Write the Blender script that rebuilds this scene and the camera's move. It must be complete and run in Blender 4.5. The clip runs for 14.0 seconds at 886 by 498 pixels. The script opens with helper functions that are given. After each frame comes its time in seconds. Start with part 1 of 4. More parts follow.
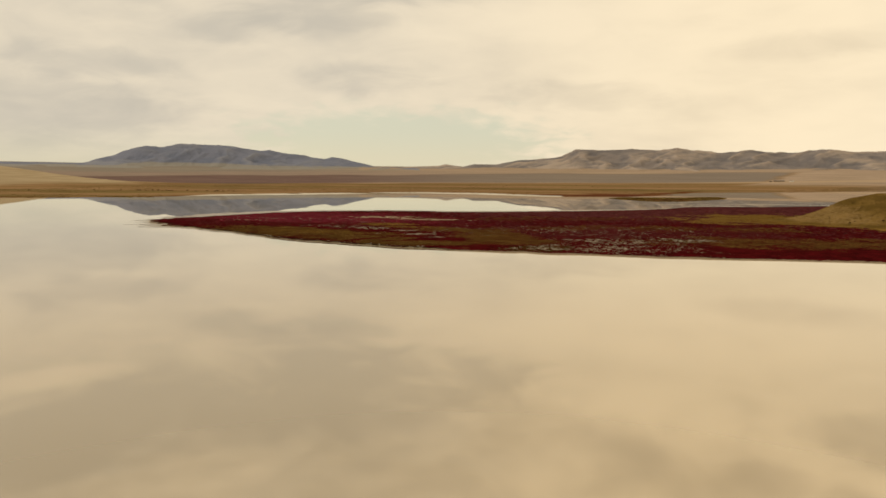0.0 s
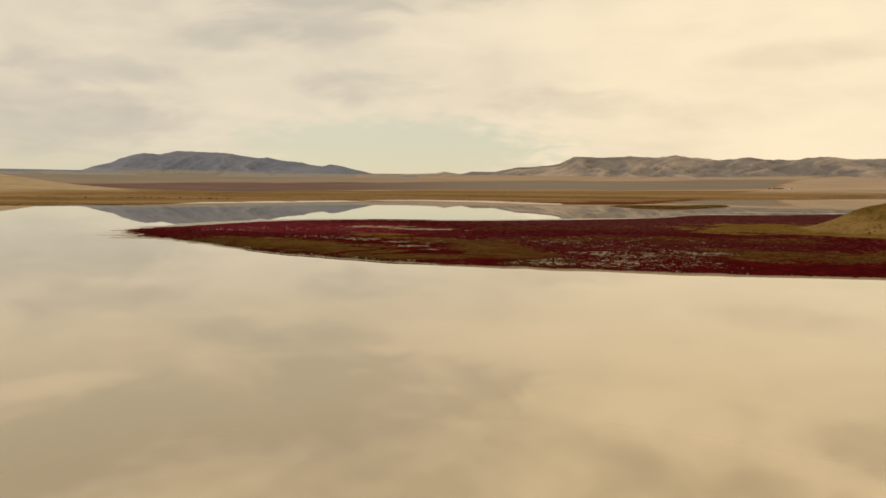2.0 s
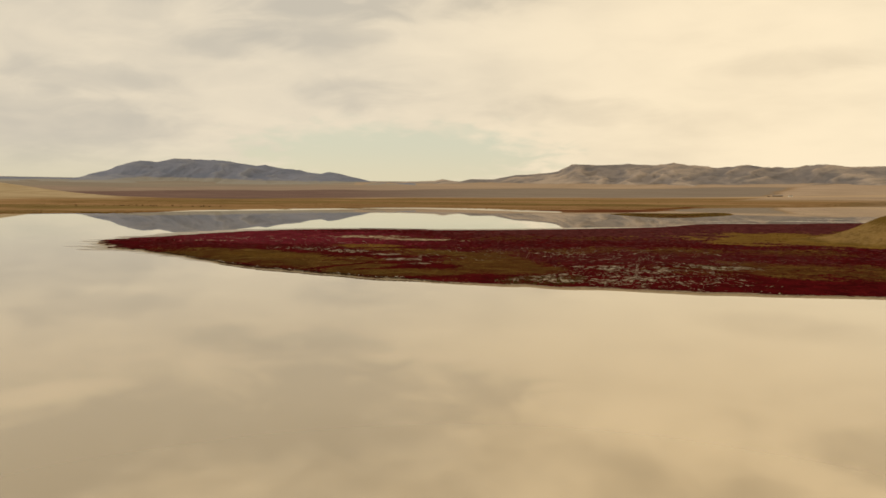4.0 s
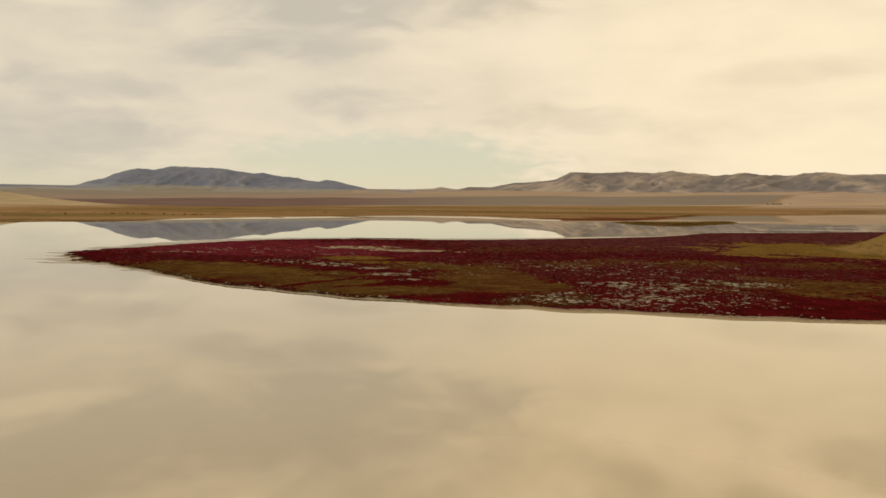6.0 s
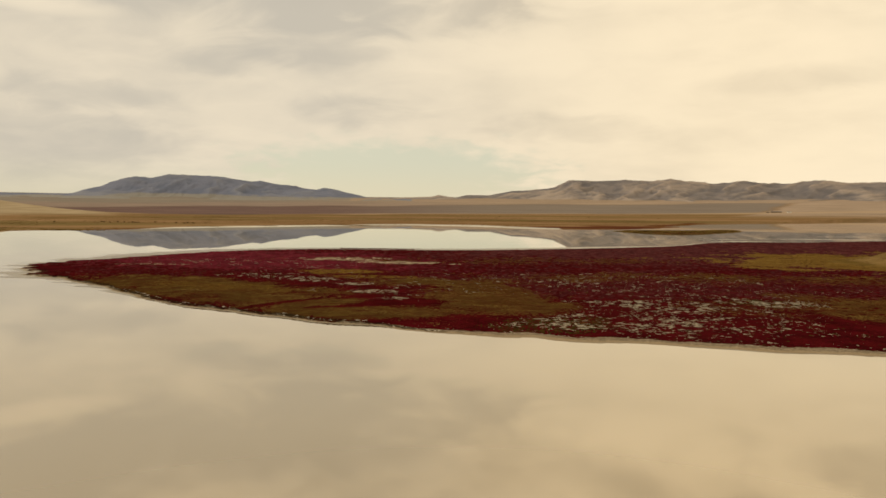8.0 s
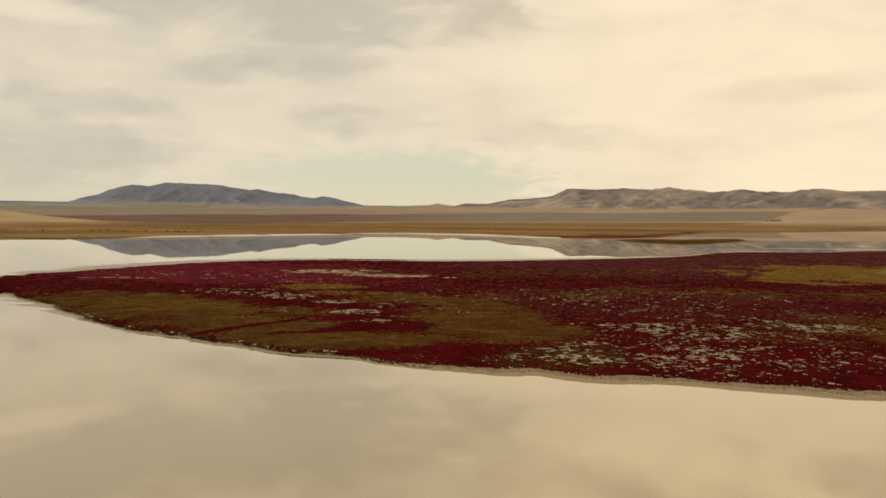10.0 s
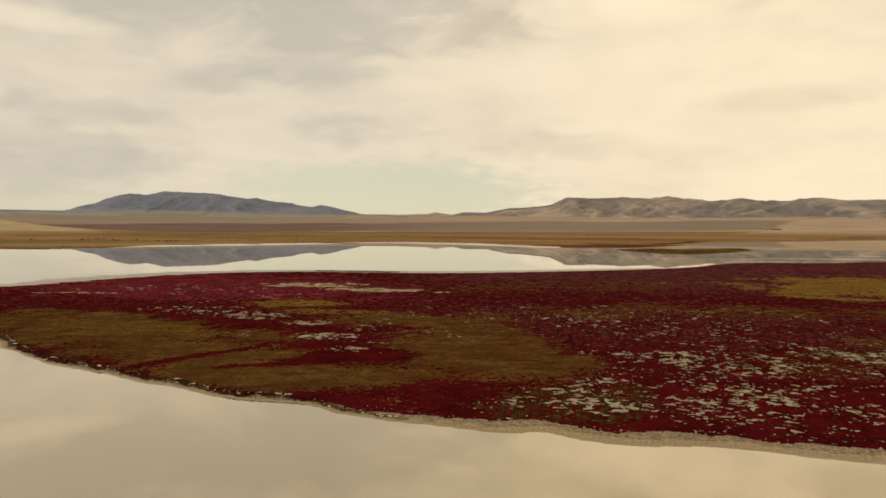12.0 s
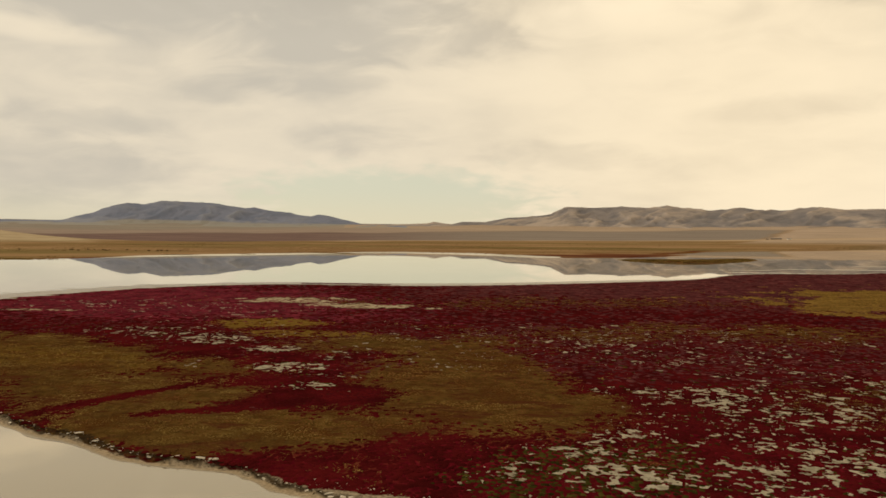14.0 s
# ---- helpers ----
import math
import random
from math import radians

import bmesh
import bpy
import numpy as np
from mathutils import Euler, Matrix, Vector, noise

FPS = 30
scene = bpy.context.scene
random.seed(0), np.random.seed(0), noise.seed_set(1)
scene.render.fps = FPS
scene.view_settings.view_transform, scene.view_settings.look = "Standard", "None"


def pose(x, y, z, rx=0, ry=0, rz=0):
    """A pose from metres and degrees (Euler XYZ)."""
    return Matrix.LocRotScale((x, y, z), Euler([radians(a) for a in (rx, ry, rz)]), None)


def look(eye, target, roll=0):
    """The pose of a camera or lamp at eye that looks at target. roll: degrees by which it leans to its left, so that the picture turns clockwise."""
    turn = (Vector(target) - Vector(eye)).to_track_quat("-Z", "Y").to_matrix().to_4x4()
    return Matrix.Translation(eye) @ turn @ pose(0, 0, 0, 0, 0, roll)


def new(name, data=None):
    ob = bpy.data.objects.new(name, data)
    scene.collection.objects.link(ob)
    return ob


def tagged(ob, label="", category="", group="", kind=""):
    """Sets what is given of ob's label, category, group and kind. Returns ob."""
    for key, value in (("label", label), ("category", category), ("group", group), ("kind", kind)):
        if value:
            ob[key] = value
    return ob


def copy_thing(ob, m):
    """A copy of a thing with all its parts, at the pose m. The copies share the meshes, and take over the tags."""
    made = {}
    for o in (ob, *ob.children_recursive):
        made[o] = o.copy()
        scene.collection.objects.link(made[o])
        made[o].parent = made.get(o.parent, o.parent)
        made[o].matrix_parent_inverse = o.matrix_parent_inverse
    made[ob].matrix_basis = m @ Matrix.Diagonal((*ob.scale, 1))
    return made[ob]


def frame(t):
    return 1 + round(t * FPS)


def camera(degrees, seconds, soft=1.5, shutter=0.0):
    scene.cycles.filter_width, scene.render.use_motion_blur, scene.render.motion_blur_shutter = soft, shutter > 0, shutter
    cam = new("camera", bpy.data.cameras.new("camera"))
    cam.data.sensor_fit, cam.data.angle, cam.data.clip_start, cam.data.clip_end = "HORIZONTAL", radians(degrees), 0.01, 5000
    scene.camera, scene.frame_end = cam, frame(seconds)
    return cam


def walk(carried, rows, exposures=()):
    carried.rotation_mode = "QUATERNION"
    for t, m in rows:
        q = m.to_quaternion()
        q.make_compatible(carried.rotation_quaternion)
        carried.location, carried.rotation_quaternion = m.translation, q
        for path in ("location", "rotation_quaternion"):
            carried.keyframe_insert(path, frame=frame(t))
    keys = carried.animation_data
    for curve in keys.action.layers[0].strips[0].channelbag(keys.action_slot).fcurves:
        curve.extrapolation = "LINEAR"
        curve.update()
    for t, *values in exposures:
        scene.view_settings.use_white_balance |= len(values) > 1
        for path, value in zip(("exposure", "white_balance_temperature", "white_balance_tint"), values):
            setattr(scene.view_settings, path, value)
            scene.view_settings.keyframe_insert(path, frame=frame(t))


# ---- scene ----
cam = camera(70, 14.0, soft=1.6)
PATH = [
    (0, (2.191, 0.625, 15.098), (-11.579, 99.08, 4.281), 0.34),
    (0.5, (2.007, 3.785, 15.114), (-11.702, 102.279, 4.579), 0.34),
    (1, (1.827, 6.997, 15.13), (-11.823, 105.529, 4.881), 0.34),
    (1.5, (1.652, 10.257, 15.147), (-11.94, 108.827, 5.185), 0.34),
    (2, (1.481, 13.564, 15.163), (-12.053, 112.17, 5.492), 0.34),
    (2.5, (1.314, 16.912, 15.18), (-12.162, 115.555, 5.802), 0.34),
    (3, (1.152, 20.3, 15.197), (-12.267, 118.978, 6.114), 0.34),
    (3.5, (0.994, 23.724, 15.214), (-12.367, 122.437, 6.429), 0.34),
    (4, (0.841, 27.181, 15.232), (-12.462, 125.928, 6.746), 0.34),
    (4.5, (0.693, 30.668, 15.249), (-12.552, 129.449, 7.066), 0.34),
    (5, (0.551, 34.182, 15.267), (-12.636, 132.995, 7.388), 0.34),
    (5.5, (0.413, 37.72, 15.285), (-12.715, 136.565, 7.714), 0.34),
    (6, (0.281, 41.278, 15.303), (-12.789, 140.154, 8.042), 0.34),
    (6.5, (0.154, 44.854, 15.321), (-12.857, 143.76, 8.373), 0.34),
    (7, (0.033, 48.444, 15.34), (-12.919, 147.38, 8.707), 0.34),
    (7.5, (-0.082, 52.046, 15.359), (-12.976, 151.01, 9.045), 0.34),
    (8, (-0.192, 55.655, 15.378), (-13.028, 154.647, 9.386), 0.34),
    (8.5, (-0.296, 59.27, 15.397), (-13.074, 158.288, 9.73), 0.34),
    (9, (-0.393, 62.887, 15.416), (-13.115, 161.931, 10.079), 0.34),
    (9.5, (-0.484, 66.502, 15.435), (-13.151, 165.571, 10.432), 0.34),
    (10, (-0.569, 70.114, 15.455), (-13.182, 169.205, 10.789), 0.34),
    (10.5, (-0.647, 73.718, 15.475), (-13.208, 172.831, 11.152), 0.34),
    (11, (-0.718, 77.311, 15.495), (-13.231, 176.446, 11.519), 0.34),
    (11.5, (-0.783, 80.891, 15.515), (-13.249, 180.045, 11.892), 0.34),
    (12, (-0.84, 84.454, 15.536), (-13.263, 183.626, 12.271), 0.34),
    (12.5, (-0.891, 87.997, 15.556), (-13.275, 187.185, 12.656), 0.34),
    (13, (-0.934, 91.518, 15.577), (-13.283, 190.72, 13.048), 0.34),
    (13.5, (-0.97, 95.012, 15.598), (-13.289, 194.227, 13.447), 0.34),
    (14, (-0.999, 98.477, 15.619), (-13.293, 197.703, 13.854), 0.34),
]
walk(cam, [(t, look(eye, target, roll)) for t, eye, target, roll in PATH])

# ---- world, sun ----
SUN_AZ, SUN_EL = radians(-72), radians(30)


def node(nt, kind, ins=(), **props):
    n = nt.nodes.new(kind)
    for k, v in props.items():
        setattr(n, k, v)
    for k, v in dict(ins).items():
        if isinstance(v, bpy.types.NodeSocket):
            nt.links.new(v, n.inputs[k])
        else:
            n.inputs[k].default_value = v
    return n


def calc(nt, op, a, b=0.0, c=0.0, clamp=False):
    n = node(nt, "ShaderNodeMath", {0: a, 1: b, 2: c}, operation=op, use_clamp=clamp)
    return n.outputs[0]


def ramp(nt, x, lo, hi, a=0.0, b=1.0):
    n = node(nt, "ShaderNodeMapRange", {0: x, 1: lo, 2: hi, 3: a, 4: b}, interpolation_type="SMOOTHSTEP")
    return n.outputs[0]


def mix(nt, k, a, b, blend="MIX"):
    n = node(nt, "ShaderNodeMix", {0: k}, data_type="RGBA", blend_type=blend, clamp_factor=True)
    for i, v in ((6, a), (7, b)):
        if isinstance(v, bpy.types.NodeSocket):
            nt.links.new(v, n.inputs[i])
        else:
            n.inputs[i].default_value = (*v, 1.0) if len(v) == 3 else v
    return n.outputs[2]


def fog(nt, vec, scale, detail=5.0, rough=0.55, distort=0.0):
    n = node(nt, "ShaderNodeTexNoise", {"Vector": vec, "Scale": scale, "Detail": detail, "Roughness": rough, "Distortion": distort})
    return n.outputs[0]


def stretched(nt, pos, sx, sy):
    return node(nt, "ShaderNodeVectorMath", {0: pos, 1: (sx, sy, 1.0)}, operation="MULTIPLY").outputs[0]


def make_world():
    w = bpy.data.worlds.new("cloudy_sky")
    scene.world = w
    w.use_nodes = True
    nt = w.node_tree
    nt.nodes.clear()
    way = node(nt, "ShaderNodeTexCoord").outputs["Generated"]
    s = node(nt, "ShaderNodeSeparateXYZ", {0: way}).outputs
    az = calc(nt, "ADD", calc(nt, "ARCTAN2", s[0], s[1]), 0.139)
    el = calc(nt, "ARCSINE", s[2])
    up = calc(nt, "ADD", calc(nt, "MAXIMUM", s[2], 0.0), 0.26)
    flat = node(nt, "ShaderNodeCombineXYZ", {0: calc(nt, "DIVIDE", s[0], up), 1: calc(nt, "DIVIDE", s[1], up), 2: 0.0}).outputs[0]
    big = fog(nt, flat, 1.1, 3.0, 0.5, 0.6)
    mid = fog(nt, flat, 2.4, 4.0, 0.5, 0.3)
    fine = fog(nt, flat, 7.5, 4.0, 0.5, 0.3)
    mass = calc(nt, "MULTIPLY_ADD", mid, 0.45, calc(nt, "MULTIPLY", big, 0.55))
    mass = calc(nt, "MULTIPLY_ADD", calc(nt, "SUBTRACT", fine, 0.5), 0.10, mass)
    right = ramp(nt, az, -0.25, 0.50)
    wisp = fog(nt, stretched(nt, flat, 1.0, 1.3), 3.8, 5.0, 0.55, 0.9)
    rag = calc(nt, "MULTIPLY_ADD", calc(nt, "SUBTRACT", mid, 0.5), 1.6, calc(nt, "MULTIPLY", calc(nt, "SUBTRACT", wisp, 0.5), 2.0))

    def bank(a0, ra, e0, re, k):
        """A thicker or thinner stretch of cloud round a bearing and a height."""
        p, q = calc(nt, "DIVIDE", calc(nt, "SUBTRACT", az, a0), ra), calc(nt, "DIVIDE", calc(nt, "SUBTRACT", el, e0), re)
        r = calc(nt, "ADD", calc(nt, "MULTIPLY", p, p), calc(nt, "MULTIPLY", q, q))
        return ramp(nt, calc(nt, "ADD", r, rag), -0.2, 1.9, k, 0.0)

    # grey banks overhead, brighter towards the veiled sun
    swing = ramp(nt, el, 0.20, 0.42, 0.55, 1.1)
    mass = calc(nt, "ADD", calc(nt, "MULTIPLY", calc(nt, "SUBTRACT", mass, 0.5), swing), 0.5)
    mass = calc(nt, "MULTIPLY_ADD", calc(nt, "SUBTRACT", wisp, 0.5), ramp(nt, el, 0.08, 0.30, 0.07, 0.26), mass)
    lit = calc(nt, "MULTIPLY_ADD", right, 0.07, mass)
    lit = calc(nt, "ADD", lit, ramp(nt, el, 0.28, 0.44, 0.0, -0.11))
    for spot in ((-0.34, 0.42, 0.335, 0.055, -0.23), (-0.04, 0.18, 0.295, 0.03, -0.14), (-0.19, 0.12, 0.25, 0.035, -0.11), (-0.31, 0.07, 0.215, 0.018, -0.09), (-0.50, 0.10, 0.155, 0.02, -0.11), (-0.60, 0.22, 0.085, 0.05, -0.13), (-0.57, 0.14, 0.34, 0.035, -0.15),
                 (-0.12, 0.09, 0.150, 0.024, -0.12), (0.20, 0.13, 0.128, 0.022, -0.10), (0.53, 0.13, 0.180, 0.018, -0.10), (0.62, 0.06, 0.335, 0.035, -0.20), (-0.55, 0.08, 0.268, 0.014, 0.13),
                 (-0.42, 0.24, 0.425, 0.025, 0.08), (0.34, 0.10, 0.345, 0.045, 0.17), (0.30, 0.25, 0.22, 0.05, 0.06), (0.50, 0.05, 0.40, 0.025, -0.16), (0.61, 0.05, 0.42, 0.03, -0.18), (0.30, 0.07, 0.375, 0.03, -0.10)):
        lit = calc(nt, "ADD", lit, bank(*spot))
    cloud = mix(nt, ramp(nt, lit, 0.26, 0.64), (0.585, 0.53, 0.435), (0.86, 0.745, 0.565))
    cloud = mix(nt, calc(nt, "MULTIPLY", right, 0.85), cloud, mix(nt, ramp(nt, lit, 0.30, 0.66), (0.75, 0.62, 0.43), (1.02, 0.845, 0.58)))
    # overhead the cloud hangs in thicker and thinner heaps
    heap = fog(nt, flat, 3.6, 4.0, 0.55, 0.5)
    deep = calc(nt, "MULTIPLY", ramp(nt, el, 0.27, 0.42), ramp(nt, calc(nt, "MULTIPLY_ADD", heap, 0.7, calc(nt, "MULTIPLY", lit, 0.3)), 0.35, 0.61, 0.12, -0.12))
    cloud = mix(nt, 1.0, cloud, node(nt, "ShaderNodeCombineXYZ", {i: calc(nt, "SUBTRACT", 1.0, deep) for i in range(3)}).outputs[0], "MULTIPLY")
    sky = node(nt, "ShaderNodeTexSky", sky_type="NISHITA", sun_disc=False, sun_elevation=SUN_EL, sun_rotation=SUN_AZ)
    clear = mix(nt, 0.88, mix(nt, 1.0, sky.outputs[0], (0.06, 0.06, 0.06), "MULTIPLY"), mix(nt, ramp(nt, az, -0.60, -0.25), (0.63, 0.585, 0.42), mix(nt, ramp(nt, el, 0.015, 0.085), (0.79, 0.71, 0.495), (0.72, 0.695, 0.515))))
    # the open strip under the cloud edge, above the saddle of the hills
    a = calc(nt, "DIVIDE", calc(nt, "ADD", az, 0.07), 0.27)
    e = calc(nt, "DIVIDE", calc(nt, "SUBTRACT", el, 0.055), 0.06)
    ring = calc(nt, "SQRT", calc(nt, "ADD", calc(nt, "MULTIPLY", a, a), calc(nt, "MULTIPLY", e, e)))
    ring = calc(nt, "MULTIPLY_ADD", calc(nt, "SUBTRACT", fine, 0.5), 1.1, ring)
    gap = ramp(nt, ring, 0.55, 1.15, 1.0, 0.0)
    low = calc(nt, "MULTIPLY", ramp(nt, el, 0.0, 0.09, 1.0, 0.0), ramp(nt, az, -0.1, 0.3, 0.75, 0.0))
    hole = calc(nt, "MAXIMUM", calc(nt, "MULTIPLY", gap, 0.95), low)
    out = mix(nt, hole, cloud, clear)
    bg = node(nt, "ShaderNodeBackground", {0: out, 1: 1.0})
    nt.links.new(bg.outputs[0], node(nt, "ShaderNodeOutputWorld").inputs[0])


make_world()
sun_data = bpy.data.lights.new("sun", "SUN")
sun_data.energy, sun_data.angle, sun_data.color = 1.4, radians(10), (1.0, 0.87, 0.68)
sun = new("sun", sun_data)
sun_way = Vector((math.sin(SUN_AZ) * math.cos(SUN_EL), math.cos(SUN_AZ) * math.cos(SUN_EL), math.sin(SUN_EL)))
sun.matrix_world = look(sun_way * 400, (0, 0, 0))
scene.view_settings.exposure = 0.0

# ---- plain helpers: fields over the plan ----
def hashed(ix, iy, seed):
    h = (ix.astype(np.int64) * 374761393 + iy.astype(np.int64) * 668265263 + seed * 1442695041) & 0xFFFFFFFF
    h = ((h ^ (h >> 13)) * 1274126177) & 0xFFFFFFFF
    return ((h ^ (h >> 16)) & 0xFFFFFF) / float(0xFFFFFF)


def value_noise(x, y, seed=0):
    ix, iy = np.floor(x), np.floor(y)
    fx, fy = x - ix, y - iy
    fx, fy = fx * fx * fx * (fx * (fx * 6 - 15) + 10), fy * fy * fy * (fy * (fy * 6 - 15) + 10)
    a, b = hashed(ix, iy, seed), hashed(ix + 1, iy, seed)
    c, d = hashed(ix, iy + 1, seed), hashed(ix + 1, iy + 1, seed)
    return (a + (b - a) * fx) * (1 - fy) + (c + (d - c) * fx) * fy


def fbm(x, y, size, octaves=4, seed=0, gain=0.5):
    """Soft noise about 0, roughly -1 to 1, with its largest swells of the given size in metres."""
    total, amp, norm = 0.0, 1.0, 0.0
    x, y = np.asarray(x, float) / size, np.asarray(y, float) / size
    for k in range(octaves):
        cx, cy = x * 0.8 - y * 0.6, x * 0.6 + y * 0.8
        total = total + amp * (value_noise(cx + 17.3 * k, cy - 9.1 * k, seed + k) * 2 - 1)
        norm += amp
        amp *= gain
        x, y = cx * 2.03, cy * 2.03
    return total / norm * 1.6


def ridged(x, y, size, octaves=4, seed=0):
    total, amp, norm = 0.0, 1.0, 0.0
    x, y = np.asarray(x, float) / size, np.asarray(y, float) / size
    for k in range(octaves):
        total = total + amp * (1 - np.abs(value_noise(x + 5.7 * k, y + 3.3 * k, seed + k) * 2 - 1))
        norm += amp
        amp *= 0.5
        x, y = (x * 0.8 - y * 0.6) * 2.1, (x * 0.6 + y * 0.8) * 2.1
    return total / norm


def smooth(lo, hi, x):
    k = np.clip((x - lo) / (hi - lo), 0, 1)
    return k * k * (3 - 2 * k)


def rounded(knots, steps=6):
    """A closed outline through a few corners of the plan, rounded off."""
    p = np.array(knots, float)
    a, b, c, d = np.roll(p, 1, 0), p, np.roll(p, -1, 0), np.roll(p, -2, 0)
    out = []
    for s in np.linspace(0, 1, steps, endpoint=False):
        out.append(0.5 * (2 * b + (c - a) * s + (2 * a - 5 * b + 4 * c - d) * s**2 + (3 * b - a - 3 * c + d) * s**3))
    return np.stack(out, 1).reshape(-1, 2)


def inside(outline, x, y):
    """Metres from the outline, more than 0 within it."""
    shape = np.shape(x)
    x, y = np.ravel(x).astype(float), np.ravel(y).astype(float)
    (x0, y0), (x1, y1) = outline.min(0) - 40, outline.max(0) + 40
    near = (x > x0) & (x < x1) & (y > y0) & (y < y1)
    if not near.all():
        out = np.full(x.shape, -40.0)
        if near.any():
            out[near] = inside(outline, x[near], y[near])
        return out.reshape(shape)
    best, odd = np.full(x.shape, 1e18), np.zeros(x.shape, bool)
    for (ax, ay), (bx, by) in zip(outline, np.roll(outline, -1, 0)):
        dx, dy = bx - ax, by - ay
        k = np.clip(((x - ax) * dx + (y - ay) * dy) / (dx * dx + dy * dy + 1e-9), 0, 1)
        best = np.minimum(best, (x - ax - k * dx) ** 2 + (y - ay - k * dy) ** 2)
        if dy:
            odd ^= ((ay > y) != (by > y)) & (x < ax + (y - ay) * dx / dy)
    return (np.sqrt(best) * np.where(odd, 1, -1)).reshape(shape)


# ---- the plan ----
PENINSULA = rounded([
    (-131, 208), (-121, 196), (-100, 181), (-82.5, 170), (-68, 158), (-55, 150.4), (-41, 144.2), (-34, 142.0), (-27, 138.9), (-19, 137.9), (-15.4, 135.7), (-11, 134.2), (-3, 131.9), (1, 132.6), (5, 131.6), (16, 130.7),
    (30, 129), (56, 128.3), (80, 127.5), (130, 128), (210, 120), (330, 110), (420, 230), (380, 420), (260, 448), (175, 424), (140, 405),
    (106, 399), (86, 382), (74, 363), (58, 347), (14, 319), (-27, 302), (-60, 299), (-82, 297), (-104, 284), (-118, 264), (-128, 235), (-132, 218)])
FAR_SHORE = rounded([
    (-4700, 350), (-2500, 360), (-1000, 385), (-560, 405), (-400, 430), (-330, 465), (-300, 520), (-262, 580), (-200, 660), (-140, 722), (-90, 722), (-45, 705),
    (8, 632), (58, 620), (108, 660), (160, 738), (150, 772), (190, 850), (260, 970), (500, 1225), (800, 1600), (1400, 2050), (2600, 2300), (4700, 2400),
    (4900, 6000), (-4900, 6000)])
ISLET = rounded([(70, 584), (86, 540), (108, 522), (138, 545), (176, 604), (150, 606), (125, 585), (98, 578)])


SHOALS = [(106, 436, 26, 2.2), (172, 452, 40, 2.5), (205, 500, 18, 2), (186, 618, 14, 2.6), (120, 412, 20, 1.6), (30, 332, 9, 1.0)]


def lands(x, y):
    """Height of the ground, metres above the lake; the distances inside the shores; the mud's and the salt's shares."""
    wob = fbm(x, y, 9, 4, 3) * 0.7
    tip = smooth(-85, -125, x)
    fin = tip * fbm(x * 0.3, y * 1.6, 4, 3, 8) * 3.0
    pen = inside(PENINSULA, x, y) + wob * smooth(-140, -60, x) + fin
    far = inside(FAR_SHORE, x, y) + fbm(x, y, 60, 4, 5) * 7
    isl = inside(ISLET, x, y) + fbm(x * 0.5, y, 14, 3, 6) * 2
    back = np.hypot(x, y)
    # soft wet mud fringes the tip and the far side
    lee = smooth(205, 250, y)
    cove = smooth(-62, -92, x) * (1 - lee)
    fringe = -0.1 + 2.0 * cove + 4.0 * cove * fbm(x * 0.22, y * 1.6, 3.5, 3, 10) + 9.0 * lee * smooth(75, 20, x) + 2.5 * lee + 3.0 * tip + (3.5 * tip + 0.25) * fbm(x * 0.25, y * 1.8, 5, 3, 9)
    z = np.full(np.shape(x), -1.6)
    low = np.where(pen > -fringe, 0.012 + 0.02 * smooth(-fringe, 0, pen), 0.012 + (pen + fringe) * 0.10)
    bank = 0.34 * smooth(0.6, 1.1, pen) * smooth(-8, -24, x) * (1 - lee) + 0.10 * smooth(0.0, 2.6, pen) + 0.16 * smooth(2, 9, pen)
    bank = bank + 0.12 * fbm(x, y, 16, 4, 11) * smooth(3, 14, pen)
    z = np.maximum(z, np.where(pen > -20, np.where(pen > 0, bank + 0.03, low), -1.6))
    z = np.maximum(z, np.where(isl > -6, np.where(isl > 0, 0.12 + 0.9 * smooth(0, 10, isl), isl * 0.12), -1.6))
    shoal = np.full(np.shape(x), -9.0)
    for cx, cy, rx, ry in SHOALS:
        shoal = np.maximum(shoal, 1 - np.hypot((x - cx - 0.5 * (y - cy)) / rx, (y - cy) / ry) + 0.5 * fbm(x * 0.3, y, 6, 3, 13))
    z = np.maximum(z, np.where(shoal > 0, 0.02 + 0.03 * np.clip(shoal, 0, 1), -1.6))
    rise = 0.25 * smooth(0, 25, far) + 10.7 * smooth(0, 1.0, (back - 520) / 2400)
    rise = rise + 46 * smooth(2250, 3350, back) ** 1.15 + 52 * smooth(2900, 4600, back)
    rise = rise + 0.5 * fbm(x, y, 140, 4, 21) * smooth(10, 200, far)
    swell = np.exp(-(((x + 1130) / 210) ** 2 + ((y - 1090) / 230) ** 2)) * 40
    flat = 14 * smooth(-330, -200, x) * smooth(60, -60, x)
    z = np.maximum(z, np.where(far > -30, np.where(far > 0, rise + swell * smooth(0, 200, far), np.where(far > -flat, 0.02, (far + flat) * 0.06)), -1.6))
    behind = smooth(1500, 1900, back) * smooth(900, 300, y)
    z = np.maximum(z, -1.6 + behind * 14)
    mud = smooth(0.4, -0.3, pen) * (pen > -30)
    salt = np.maximum(smooth(-0.1, 0.05, shoal), smooth(30, 16, far + 8 * fbm(x, y, 50, 3, 14)) * (flat > 2) * (far > -30))
    return z, pen, far, isl, mud, salt


